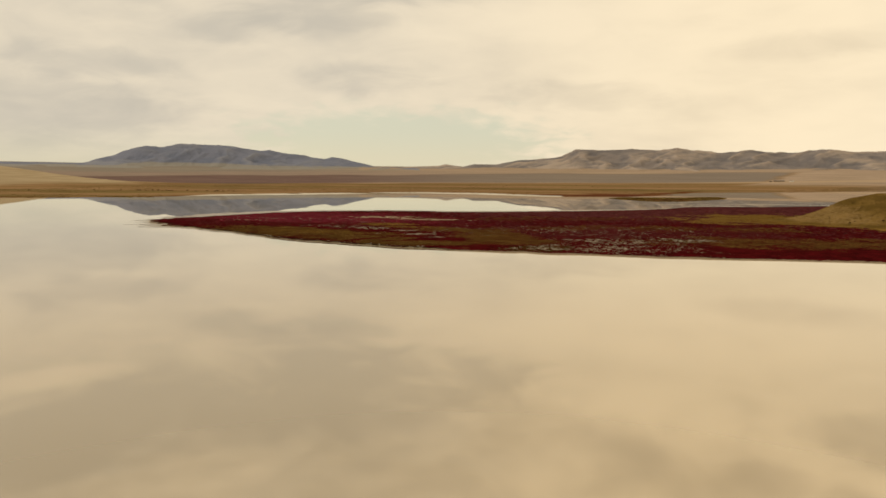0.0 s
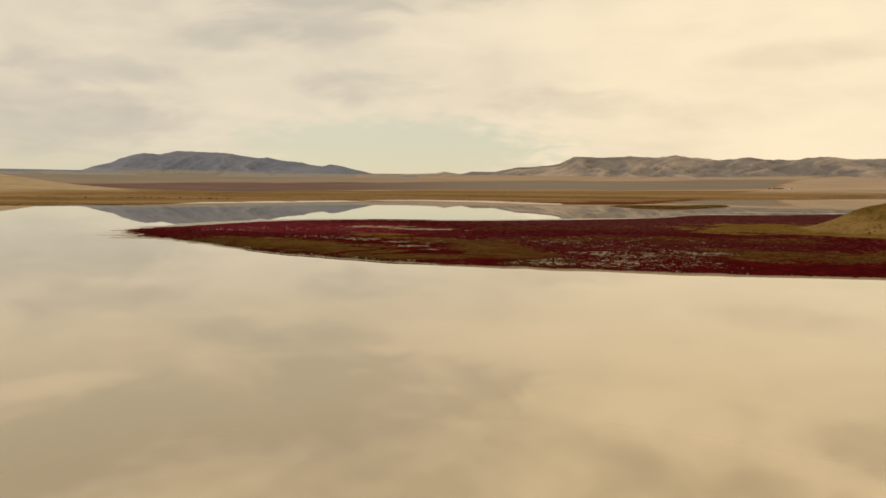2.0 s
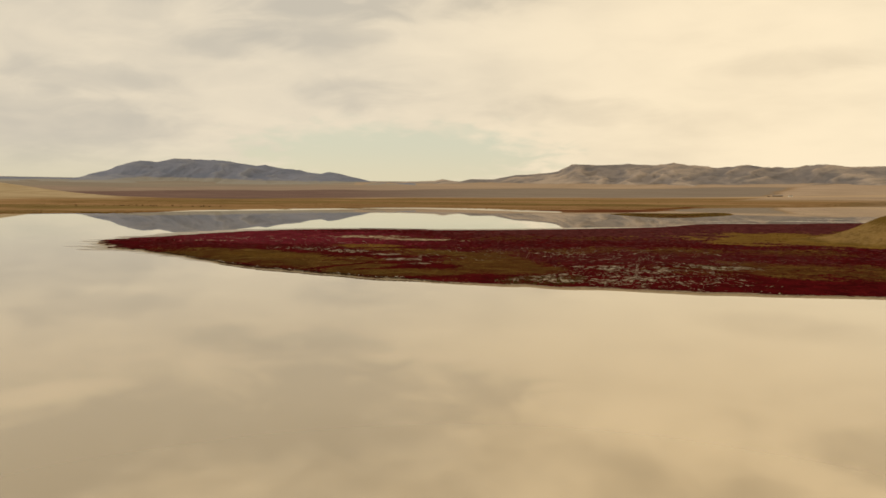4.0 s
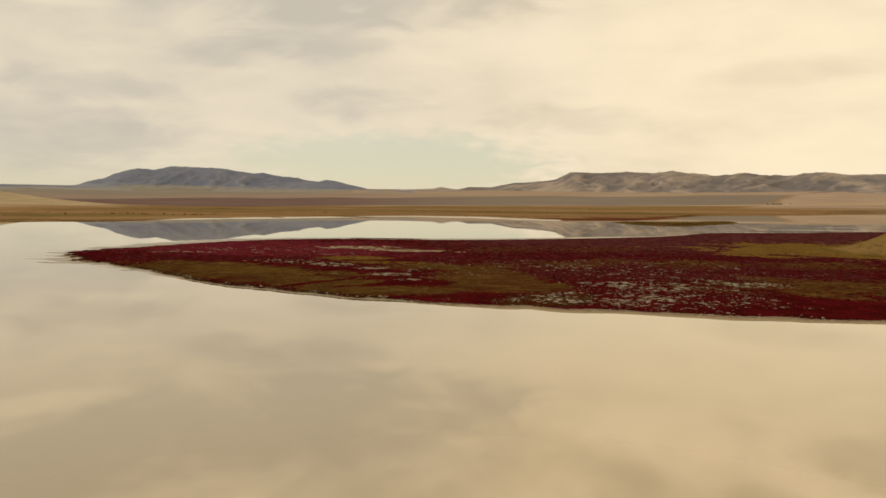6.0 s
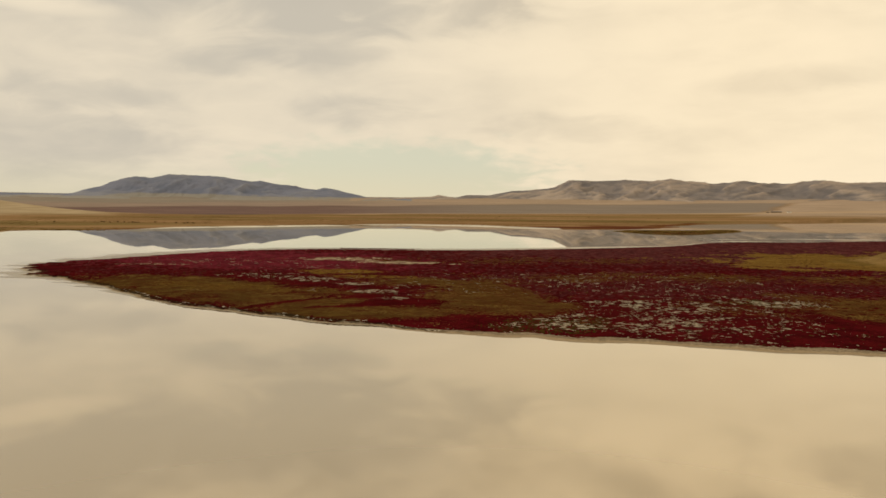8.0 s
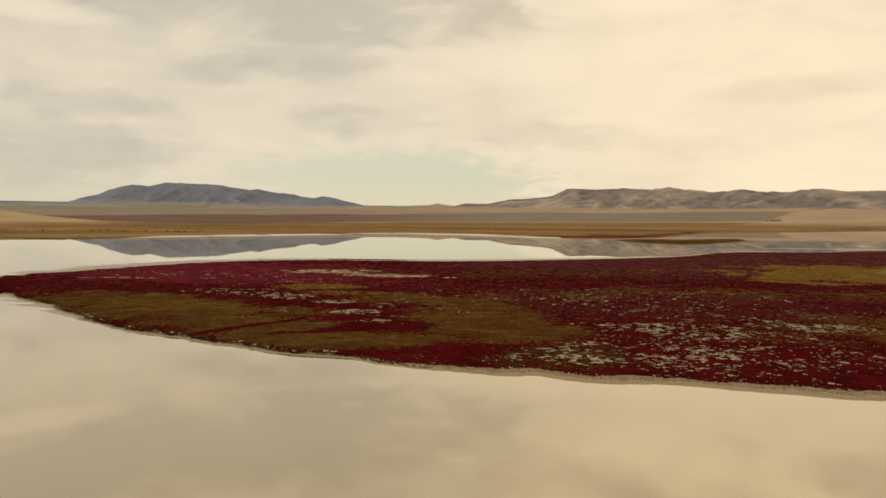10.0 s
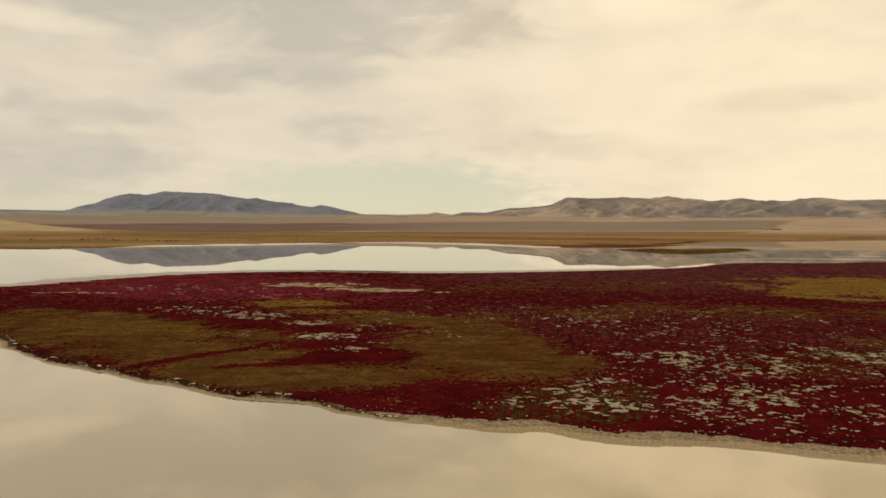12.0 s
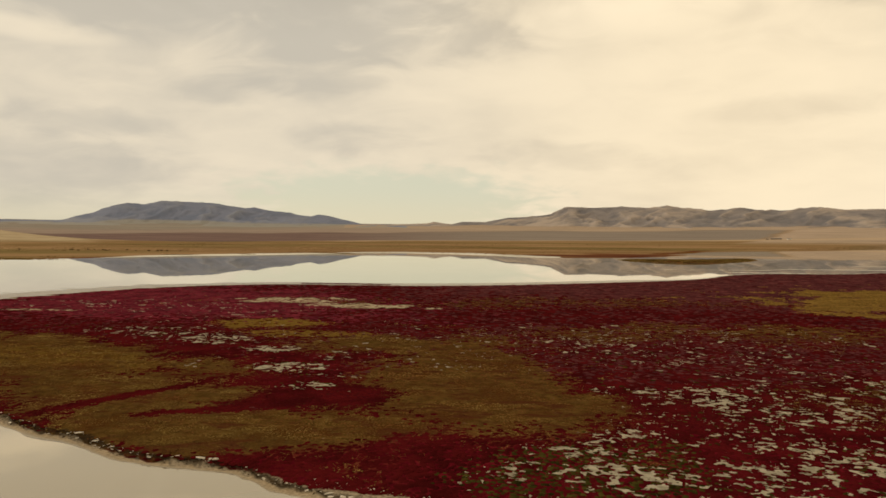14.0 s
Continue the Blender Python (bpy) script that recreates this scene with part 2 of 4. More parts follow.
def blob(x, y, cx, cy, rx, ry, turn=0.0, soft=0.35, rag=0.35, seed=40, size=7.0):
    """A ragged oval stand of plants: 1 within, 0 without."""
    c, s = math.cos(radians(turn)), math.sin(radians(turn))
    u, v = ((x - cx) * c + (y - cy) * s) / rx, (-(x - cx) * s + (y - cy) * c) / ry
    r = np.hypot(u, v) + rag * fbm(x, y, size, 4, seed)
    return smooth(1 + soft, 1 - soft, r)


def stands(x, y, pen):
    """Shares of each kind of plant cover on the peninsula."""
    olive = blob(x, y, -66, 170, 32, 13, -18, 0.45, 0.38, 41)
    olive = np.maximum(olive, blob(x, y, -44, 156, 16, 8, -20, 0.5, 0.45, 42))
    olive = np.maximum(olive, blob(x, y, -28, 146.5, 16, 6.2, -12, 0.5, 0.5, 43))
    olive = np.maximum(olive, blob(x, y, -6, 169, 10.5, 27, 11, 0.45, 0.3, 44))
    olive = np.maximum(olive, blob(x, y, -15, 148, 9, 4.8, 12, 0.5, 0.5, 45))
    olive = np.maximum(olive, blob(x, y, -31, 154.5, 6, 3.4, 35, 0.4, 0.4, 69))
    olive = np.maximum(olive, blob(x, y, -16, 186, 16, 7, 0, 0.5, 0.5, 46))
    olive = np.maximum(olive, 0.75 * blob(x, y, 40, 206, 48, 10, 4, 0.6, 0.7, 47, 11))
    olive = np.maximum(olive, 0.9 * blob(x, y, 76, 168, 38, 13, 5, 0.6, 0.6, 48, 9))
    olive = np.maximum(olive, 0.55 * blob(x, y, 20, 252, 60, 9, 6, 0.8, 0.8, 49, 12))
    # a red runnel cuts the near stands
    runnel = blob(x, y, -37.5, 154.5, 10, 1.0, 57, 0.6, 0.45, 51, 5) + blob(x, y, -24, 152, 8.5, 1.0, 24, 0.6, 0.5, 52, 5) + blob(x, y, -18.5, 157, 5.5, 3.2, 30, 0.5, 0.4, 70, 5)
    olive = np.maximum(olive, blob(x, y, 2.5, 156, 5.5, 6, 0, 0.35, 0.4, 50))
    olive = olive * (1 - np.clip(runnel, 0, 1)) * (1 - blob(x, y, -3.5, 140.5, 8.5, 5.5, -8, 0.3, 0.3, 68))
    yellow = np.maximum(np.maximum(blob(x, y, -44, 203, 10, 6.5, 8, 0.4, 0.4, 53), 0.8 * blob(x, y, -35, 193, 12, 3.4, 6, 0.5, 0.5, 74, 5)), 0.45 * blob(x, y, -56, 171, 16, 5, -12, 0.6, 0.6, 54))
    grass = blob(x, y, 130, 262, 68, 50, 10, 0.22, 0.4, 55, 12)
    grass = np.maximum(grass, 0.8 * blob(x, y, 86, 292, 16, 7, 0, 0.5, 0.5, 56))
    bright = np.maximum(blob(x, y, -84, 240, 52, 34, -20, 0.5, 0.3, 57), blob(x, y, 15, 141, 60, 11, 0, 0.5, 0.3, 58))
    bright = np.maximum(bright, blob(x, y, -28, 172, 13, 15, 0, 0.5, 0.3, 59))
    dull = np.maximum(np.maximum(smooth(215, 290, y + 0.15 * x) * smooth(-75, -15, x - 0.3 * (y - 250)), 0.4 * blob(x, y, 22, 196, 60, 26, 5, 0.5, 0.5, 67, 12)), blob(x, y, 60, 330, 70, 50, 30, 0.6, 0.3, 60))
    pale = np.maximum(blob(x, y, -57, 245, 13, 6.5, 12, 0.25, 0.5, 61, 5), blob(x, y, -34, 236, 13, 5, 0, 0.25, 0.5, 62, 5))
    pale = np.maximum(pale, blob(x, y, -100, 215, 8, 1.6, 8, 0.4, 0.5, 63, 5))
    wide = 0.75 + 1.6 * smooth(-22, -4, x) * smooth(200, 180, y) + 0.5 * smooth(240, 270, y)
    sand = smooth(wide + 0.35, wide - 0.25, pen + 0.35 * fbm(x, y, 3, 3, 64))
    gravel = sand * smooth(0.45, 0.6, pen / wide + 0.12 * fbm(x, y, 2.5, 3, 65))
    # dark line on the bank face: peat, with the bank's shadow painted in
    peat = smooth(0.6, 0.75, pen + 0.15 * fbm(x, y, 1.5, 2, 66)) * smooth(1.2, 1.0, pen + 0.15 * fbm(x, y, 1.5, 2, 66)) * smooth(-2, -14, x) * smooth(215, 195, y)
    return dict(peat=peat, olive=olive, yellow=yellow, grass=grass, bright=bright, dull=dull, pale=pale, sand=sand, gravel=gravel)


def saltiness(x, y, pen):
    """Where bare salt crust breaks through the plants: more than 0 is crust."""
    d = 0.52 * blob(x, y, 27, 152, 32, 21, 8, 0.5, 0.5, 81, 8) * smooth(48, 33, x)
    for cx, cy, rx, ry, turn, k in ((1.5, 143.0, 4.5, 4.5, 0, 0.80), (6.5, 139.8, 5.5, 3, 0, 0.79), (-0.8, 139.3, 3, 1.6, 0, 0.78), (21.5, 144.5, 6, 3.2, -20, 0.73), (16.6, 142, 4, 1.6, -15, 0.76), (17, 162, 5.0, 5.0, 30, 0.74), (9, 149.5, 4, 1.6, -10, 0.74),
                                    (36, 171, 6, 2.0, 0, 0.68), (42, 166, 7, 4.5, 0, 0.80), (33, 159, 6, 3.5, 0, 0.62), (-27, 168.5, 5.0, 3.2, 10, 0.95), (-21.8, 160, 2.8, 2.0, 0, 0.84), (-17, 165.5, 8, 1.6, 6, 0.66),
                                    (-45, 186, 6, 4.2, -10, 0.85), (-34, 180, 4, 2.2, 0, 0.8), (-14, 172, 7, 6, 0, 0.5), (-64, 194, 24, 3, -4, 0.5), (-52, 190, 14, 6, -6, 0.52)):
        d = np.maximum(d, k * blob(x, y, cx, cy, rx, ry, turn, 0.4, 0.22, 82, 4))
    d = d * (1 - 0.95 * blob(x, y, -6, 169, 10.8, 26, 11, 0.3, 0.3, 44)) * (1 - 0.9 * blob(x, y, 2.5, 156, 5.5, 6, 0, 0.35, 0.4, 50)) * np.where(y < 154, smooth(-6.5, -2.5, x), 1.0)
    d = np.maximum(d, 0.36 * blob(x, y, 14, 190, 42, 19, 5, 0.5, 0.6, 83, 9))
    d = np.maximum(d, 0.47 * blob(x, y, -82, 226, 40, 18, -10, 0.5, 0.6, 84, 9))
    wide = 1 - 0.55 * smooth(190, 215, y)
    k = 1.7 + 0.7 * smooth(165, 186, y) * smooth(-12, 4, x) - 0.35 * smooth(-10, -18, x)
    u, w = (x + 12) * k, (y - 168) * k
    lace = (ridged(u * 0.8 * wide, w, 1.25, 4, 87) - 0.62) * 2.6
    v = 0.20 * fbm(x, y, 3.0, 3, 85, 0.6) + 0.56 * fbm(u * 0.75 * wide, w * 1.1, 0.9, 4, 86, 0.85) + 0.44 * lace
    v = np.where((d > 0.05) & (pen > 2.2), v - (0.70 - 0.70 * d), -1.0)
    # a sprinkling of small bare spots farther back
    belt = np.maximum(blob(x, y, 12, 194, 38, 19, 5, 0.5, 0.5, 88, 9), 0.35 * blob(x, y, -60, 200, 34, 12, -8, 0.5, 0.6, 89, 9)) * (1 - blob(x, y, -6, 169, 10.8, 26, 11, 0.3, 0.3, 44))
    spots = fbm(x * 0.9, y, 0.95, 2, 90) - (1.62 - 0.66 * belt)
    return np.maximum(v, np.where((belt > 0.1) & (pen > 3), spots, -1.0))


def mesh_of(name, verts, faces, smooth_faces=True):
    """A mesh from arrays; faces is an (n, 3) or (n, 4) array."""
    me = bpy.data.meshes.new(name)
    verts, faces = np.asarray(verts, np.float32), np.asarray(faces, np.int32)
    n, k = faces.shape
    me.vertices.add(len(verts))
    me.vertices.foreach_set("co", verts.ravel())
    me.loops.add(n * k)
    me.loops.foreach_set("vertex_index", faces.ravel())
    me.polygons.add(n)
    me.polygons.foreach_set("loop_start", np.arange(n, dtype=np.int32) * k)
    me.polygons.foreach_set("use_smooth", np.full(n, smooth_faces))
    me.update(calc_edges=True)
    return me


def grid_faces(rows, cols, closed=False):
    i, j = np.meshgrid(np.arange(rows - 1), np.arange(cols if closed else cols - 1), indexing="ij")
    i, j = i.ravel(), j.ravel()
    k = (j + 1) % cols
    return np.stack([i * cols + j, i * cols + k, (i + 1) * cols + k, (i + 1) * cols + j], 1)


def attribute(me, name, values):
    me.attributes.new(name, "FLOAT", "POINT").data.foreach_set("value", np.asarray(values, np.float32).ravel())


# ---- materials ----
def material(name, rough=0.9, spec=0.3):
    m = bpy.data.materials.new(name)
    m.use_nodes = True
    nt = m.node_tree
    b = nt.nodes["Principled BSDF"]
    b.inputs["Roughness"].default_value = rough
    b.inputs["Specular IOR Level"].default_value = spec
    return m, nt, b


def places(nt):
    return node(nt, "ShaderNodeNewGeometry").outputs["Position"]


def relief(nt, b, height, dist, strength=1.0):
    n = node(nt, "ShaderNodeBump", {"Height": height, "Distance": dist, "Strength": strength})
    nt.links.new(n.outputs[0], b.inputs["Normal"])


def share(nt, name):
    return node(nt, "ShaderNodeAttribute", attribute_name=name).outputs["Fac"]


def two_tone(name, a, b_, size, rough=0.9, spec=0.3, bump=0.02, island=0.35, streak=None, vein=None):
    """Plants, stones and the like: two colours in patches, each piece a little lighter or darker than the next."""
    m, nt, b = material(name, rough, spec)
    pos = places(nt)
    k = ramp(nt, fog(nt, pos, 1.0 / size, 4.0), 0.35, 0.65)
    col = mix(nt, k, a, b_)
    if streak:
        col = mix(nt, ramp(nt, fog(nt, stretched(nt, pos, 0.11, 0.27), 1.0, 5.0, 0.62), 0.50, 0.66), col, streak)
    if vein:
        col = mix(nt, ramp(nt, fog(nt, stretched(nt, pos, 0.24, 0.62), 1.0, 6.0, 0.68, 0.8), 0.50, 0.64), col, vein)
    piece = node(nt, "ShaderNodeNewGeometry").outputs["Random Per Island"]
    v = calc(nt, "MULTIPLY_ADD", piece, island * 2, 1.0 - island)
    hsv = node(nt, "ShaderNodeHueSaturation", {"Color": col, "Value": v})
    nt.links.new(hsv.outputs[0], b.inputs["Base Color"])
    if bump:
        relief(nt, b, fog(nt, pos, 30.0 / max(size, 1.0), 3.0), bump)
    return m


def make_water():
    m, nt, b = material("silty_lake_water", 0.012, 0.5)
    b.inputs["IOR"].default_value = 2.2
    pos = places(nt)
    k = ramp(nt, fog(nt, stretched(nt, pos, 0.006, 0.012), 1.0, 5.0), 0.3, 0.7)
    # tan silt offshore, greyer over the shallows of the point
    shallow = ramp(nt, node(nt, "ShaderNodeSeparateXYZ", {0: pos}).outputs[1], 70.0, 132.0)
    silt = mix(nt, shallow, mix(nt, k, (0.548, 0.459, 0.320), (0.600, 0.502, 0.353)), mix(nt, k, (0.488, 0.420, 0.296), (0.546, 0.470, 0.332)))
    nt.links.new(silt, b.inputs["Base Color"])
    # partly metallic, so that the calm surface mirrors more than clear water
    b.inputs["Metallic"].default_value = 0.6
    relief(nt, b, fog(nt, pos, 0.5, 3.0), 0.004, 0.03)
    return m


def make_ground():
    m, nt, b = material("salt_steppe_ground", 0.95, 0.15)
    pos = places(nt)
    mid, fine, tiny = fog(nt, pos, 0.18, 6.0, 0.6), fog(nt, pos, 1.1, 5.0, 0.65), fog(nt, pos, 4.5, 3.0, 0.6)
    red = mix(nt, ramp(nt, mid, 0.35, 0.65), (0.034, 0.0030, 0.0045), (0.062, 0.0050, 0.0070))
    red = mix(nt, ramp(nt, fine, 0.52, 0.72), red, (0.028, 0.010, 0.005))
    bright = mix(nt, ramp(nt, fine, 0.4, 0.65), (0.055, 0.0030, 0.0055), (0.105, 0.0060, 0.011))
    col = mix(nt, share(nt, "bright"), red, bright)
    dull = mix(nt, ramp(nt, mid, 0.4, 0.6), (0.062, 0.013, 0.017), (0.092, 0.026, 0.026))
    col = mix(nt, calc(nt, "MULTIPLY", share(nt, "dull"), 0.8), col, dull)
    olive = mix(nt, ramp(nt, fine, 0.38, 0.62), (0.062, 0.032, 0.008), (0.105, 0.060, 0.015))
    olive = mix(nt, ramp(nt, mid, 0.42, 0.62), olive, (0.064, 0.026, 0.007))
    olive = mix(nt, ramp(nt, fog(nt, stretched(nt, pos, 0.24, 0.62), 1.0, 6.0, 0.68, 0.8), 0.50, 0.64), olive, (0.070, 0.024, 0.009))
    edge = calc(nt, "SUBTRACT", fine, 0.5)
    col = mix(nt, ramp(nt, calc(nt, "MULTIPLY_ADD", edge, 1.3, share(nt, "olive")), 0.05, 0.95), col, olive)
    col = mix(nt, ramp(nt, calc(nt, "MULTIPLY_ADD", edge, 1.0, share(nt, "yellow")), 0.15, 1.05), col, (0.140, 0.086, 0.014))
    turf = mix(nt, ramp(nt, mid, 0.4, 0.62), (0.140, 0.082, 0.020), (0.210, 0.126, 0.031))
    col = mix(nt, ramp(nt, calc(nt, "MULTIPLY_ADD", edge, 1.0, share(nt, "grass")), 0.15, 0.85), col, turf)
    crust = mix(nt, ramp(nt, fine, 0.4, 0.6), (0.20, 0.15, 0.085), (0.40, 0.34, 0.23))
    col = mix(nt, ramp(nt, calc(nt, "MULTIPLY_ADD", edge, 2.2, share(nt, "pale")), 0.40, 0.85), col, crust)
    sand = mix(nt, ramp(nt, tiny, 0.4, 0.62), (0.25, 0.19, 0.115), (0.36, 0.28, 0.18))
    col = mix(nt, ramp(nt, calc(nt, "MULTIPLY_ADD", edge, 0.5, share(nt, "sand")), 0.4, 0.65), col, sand)
    stones = mix(nt, ramp(nt, tiny, 0.42, 0.58), (0.150, 0.118, 0.078), (0.29, 0.23, 0.155))
    col = mix(nt, ramp(nt, calc(nt, "MULTIPLY_ADD", edge, 0.4, share(nt, "gravel")), 0.4, 0.6), col, stones)
    # peat colour and bank shadow in one dark tone
    col = mix(nt, share(nt, "peat"), col, (0.032, 0.021, 0.011))
    silt = mix(nt, ramp(nt, mid, 0.4, 0.6), (0.22, 0.180, 0.120), (0.28, 0.235, 0.165))
    wet = share(nt, "mud")
    col = mix(nt, wet, col, silt)
    col = mix(nt, share(nt, "salt"), col, (0.55, 0.52, 0.45))
    nt.links.new(col, b.inputs["Base Color"])
    nt.links.new(ramp(nt, wet, 0.2, 1.0, 0.95, 0.30), b.inputs["Roughness"])
    nt.links.new(ramp(nt, wet, 0.2, 1.0, 0.0, 0.5), b.inputs["Specular IOR Level"])
    relief(nt, b, calc(nt, "ADD", fine, calc(nt, "MULTIPLY", tiny, 0.5)), 0.12)
    return m


def make_steppe():
    m, nt, b = material("dry_steppe", 0.95, 0.0)
    pos = places(nt)
    along = fog(nt, stretched(nt, pos, 0.0022, 0.011), 1.0, 6.0, 0.6)
    broad = fog(nt, stretched(nt, pos, 0.0009, 0.0030), 1.0, 5.0, 0.55)
    gold = mix(nt, ramp(nt, along, 0.36, 0.62), (0.200, 0.119, 0.055), (0.285, 0.178, 0.090))
    gold = mix(nt, ramp(nt, broad, 0.50, 0.64), gold, (0.170, 0.122, 0.050))
    gold = mix(nt, ramp(nt, fog(nt, stretched(nt, pos, 0.004, 0.03), 1.0, 5.0, 0.6), 0.54, 0.70), gold, (0.128, 0.086, 0.032))
    gold = mix(nt, ramp(nt, fog(nt, pos, 0.03, 5.0, 0.7), 0.58, 0.74), gold, (0.135, 0.085, 0.030))
    gold = mix(nt, ramp(nt, share(nt, "rim"), 0.25, 0.75), gold, mix(nt, ramp(nt, along, 0.4, 0.6), (0.11, 0.035, 0.016), (0.15, 0.085, 0.022)))
    gold = mix(nt, share(nt, "spit"), gold, mix(nt, ramp(nt, along, 0.4, 0.6), (0.085, 0.026, 0.016), (0.14, 0.060, 0.026)))
    heath = mix(nt, ramp(nt, along, 0.36, 0.64), (0.188, 0.155, 0.130), (0.248, 0.208, 0.172))
    col = mix(nt, share(nt, "heath"), gold, heath)
    # light streaks of haze over the moor, put into its ground colour
    col = mix(nt, calc(nt, "MULTIPLY", share(nt, "heath"), ramp(nt, fog(nt, stretched(nt, pos, 0.0011, 0.0065), 1.0, 4.0, 0.55), 0.50, 0.70, 0.0, 0.5)), col, (0.25, 0.195, 0.15))
    col = mix(nt, share(nt, "moor"), col, mix(nt, ramp(nt, along, 0.36, 0.64), (0.130, 0.086, 0.078), (0.185, 0.126, 0.108)))
    side = ramp(nt, node(nt, "ShaderNodeSeparateXYZ", {0: pos}).outputs[0], -1400.0, -200.0)
    fan = mix(nt, side, mix(nt, ramp(nt, broad, 0.4, 0.6), (0.205, 0.180, 0.150), (0.270, 0.232, 0.190)), mix(nt, ramp(nt, along, 0.4, 0.6), (0.30, 0.228, 0.166), (0.41, 0.313, 0.232)))
    col = mix(nt, share(nt, "fan"), col, fan)
    col = mix(nt, calc(nt, "MULTIPLY", share(nt, "rose"), 0.8), col, mix(nt, ramp(nt, along, 0.4, 0.6), (0.245, 0.185, 0.150), (0.31, 0.235, 0.190)))
    col = mix(nt, share(nt, "hump"), col, mix(nt, ramp(nt, along, 0.36, 0.64), (0.34, 0.265, 0.160), (0.44, 0.355, 0.235)))
    col = mix(nt, calc(nt, "MULTIPLY", share(nt, "track"), 0.8), col, (0.42, 0.31, 0.20))
    col = mix(nt, share(nt, "salt"), col, mix(nt, ramp(nt, along, 0.4, 0.6), (0.50, 0.47, 0.40), (0.66, 0.63, 0.55)))
    nt.links.new(col, b.inputs["Base Color"])
    relief(nt, b, fog(nt, pos, 0.15, 5.0, 0.65), 1.0)
    return m


def make_mountain(name, dark, mid_, light, foot):
    m, nt, b = material(name, 0.95, 0.1)
    pos = places(nt)
    a, c = fog(nt, pos, 0.006, 6.0, 0.62), fog(nt, pos, 0.03, 5.0, 0.65)
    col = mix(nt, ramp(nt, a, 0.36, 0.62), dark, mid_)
    # paler spurs: partly bare rock, partly the lit relief put into the colour
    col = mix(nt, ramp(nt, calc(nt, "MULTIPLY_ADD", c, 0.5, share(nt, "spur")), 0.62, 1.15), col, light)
    col = mix(nt, ramp(nt, calc(nt, "MULTIPLY_ADD", calc(nt, "SUBTRACT", a, 0.5), 0.8, share(nt, "foot")), 0.3, 0.75), col, foot)
    nt.links.new(col, b.inputs["Base Color"])
    relief(nt, b, c, 9.0)
    return m


WATER, GROUND, STEPPE = make_water(), make_ground(), make_steppe()
# distance haze is mixed into these colours: bluer rock, paler foot slopes
HAZED_ROCK = make_mountain("haze_blue_mountain_rock", (0.130, 0.148, 0.208), (0.168, 0.182, 0.243), (0.208, 0.216, 0.256), (0.245, 0.230, 0.205))
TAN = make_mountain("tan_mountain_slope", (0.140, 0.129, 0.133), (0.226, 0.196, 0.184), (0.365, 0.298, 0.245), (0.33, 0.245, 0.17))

# ---- ground, water ----
def ground_sheet():
    fore = np.radians(np.arange(-52, 40.01, 0.19))
    rest = np.radians(np.arange(44, 304.1, 4.0))
    az = np.concatenate([fore, rest])
    r = [0.01, 60.0, 100.0]
    while r[-1] < 4850:
        r.append(r[-1] + max(0.45, r[-1] * 0.0036))
    r = np.array(r)
    R, A = np.meshgrid(r, az, indexing="ij")
    x, y = R * np.sin(A), R * np.cos(A)
    z, pen, far, isl, mud, salt = lands(x, y)
    me = mesh_of("ground", np.stack([x, y, z], -1).reshape(-1, 3), grid_faces(len(r), len(az), True)[:, ::-1])
    for k, v in stands(x, y, pen).items():
        attribute(me, k, v)
    attribute(me, "mud", mud)
    attribute(me, "salt", salt)
    beyond = ((far > -25) & (R > 330)) | (isl > -8) | (R > 1300)
    # gold meadow, then a grey-brown moor, then the pale fans under the hills
    west = np.arctan2(x, y)
    ragged = 60 * fbm(x, y * 0.5, 500, 3, 71)
    near_edge, far_edge = np.maximum(2120 + 1100 * west, 1640), 3050 + 500 * west
    moor_end = 0.336 + 0.00006 * (R - 2650) + 0.006 * fbm(x, y, 120, 3, 74)
    moor = smooth(-40, 60, R + ragged - near_edge) * smooth(60, -60, R + ragged * 1.3 - far_edge) * smooth(0.006, -0.012, west - moor_end)
    attribute(me, "heath", moor)
    attribute(me, "moor", smooth(-0.02, -0.36, west) * smooth(0.1, 0.5, moor))
    attribute(me, "track", smooth(-75, -50, R + 0.3 * ragged - near_edge) * smooth(70, 20, R + 0.3 * ragged - near_edge) * smooth(-0.36, -0.22, west))
    swell = np.exp(-(((x + 1130) / 260) ** 2 + ((y - 1090) / 280) ** 2))
    attribute(me, "hump", 0.9 * smooth(0.06, 0.30, swell + 0.05 * fbm(x, y, 160, 3, 75)))
    attribute(me, "fan", np.maximum(smooth(-60, 60, R + ragged * 1.3 - far_edge), smooth(-0.006, 0.012, west - moor_end) * smooth(1500, 2550, R + ragged)))
    attribute(me, "rose", smooth(-60, 40, R + ragged * 1.3 - far_edge) * smooth(330, 140, R + ragged - far_edge) * smooth(0.0, -0.3, west))
    attribute(me, "rim", np.maximum(smooth(26, 4, far) * 0.8, smooth(-8, 2, isl)) * (1 - smooth(170, 330, x)))
    attribute(me, "spit", blob(x, y, 95, 690, 95, 70, 30, 0.4, 0.4, 73, 40) * smooth(-30, 0, far) * smooth(110, 60, far))
    me.materials.append(GROUND)
    me.materials.append(STEPPE)
    corner = np.arange(len(r) - 1)[:, None] * len(az) + np.arange(len(az))[None, :]
    me.polygons.foreach_set("material_index", beyond.ravel()[corner].ravel().astype(np.int32))
    return tagged(new("ground", me), "salt steppe ground with red and olive plant cover", "ground", kind="structure")


ground = ground_sheet()


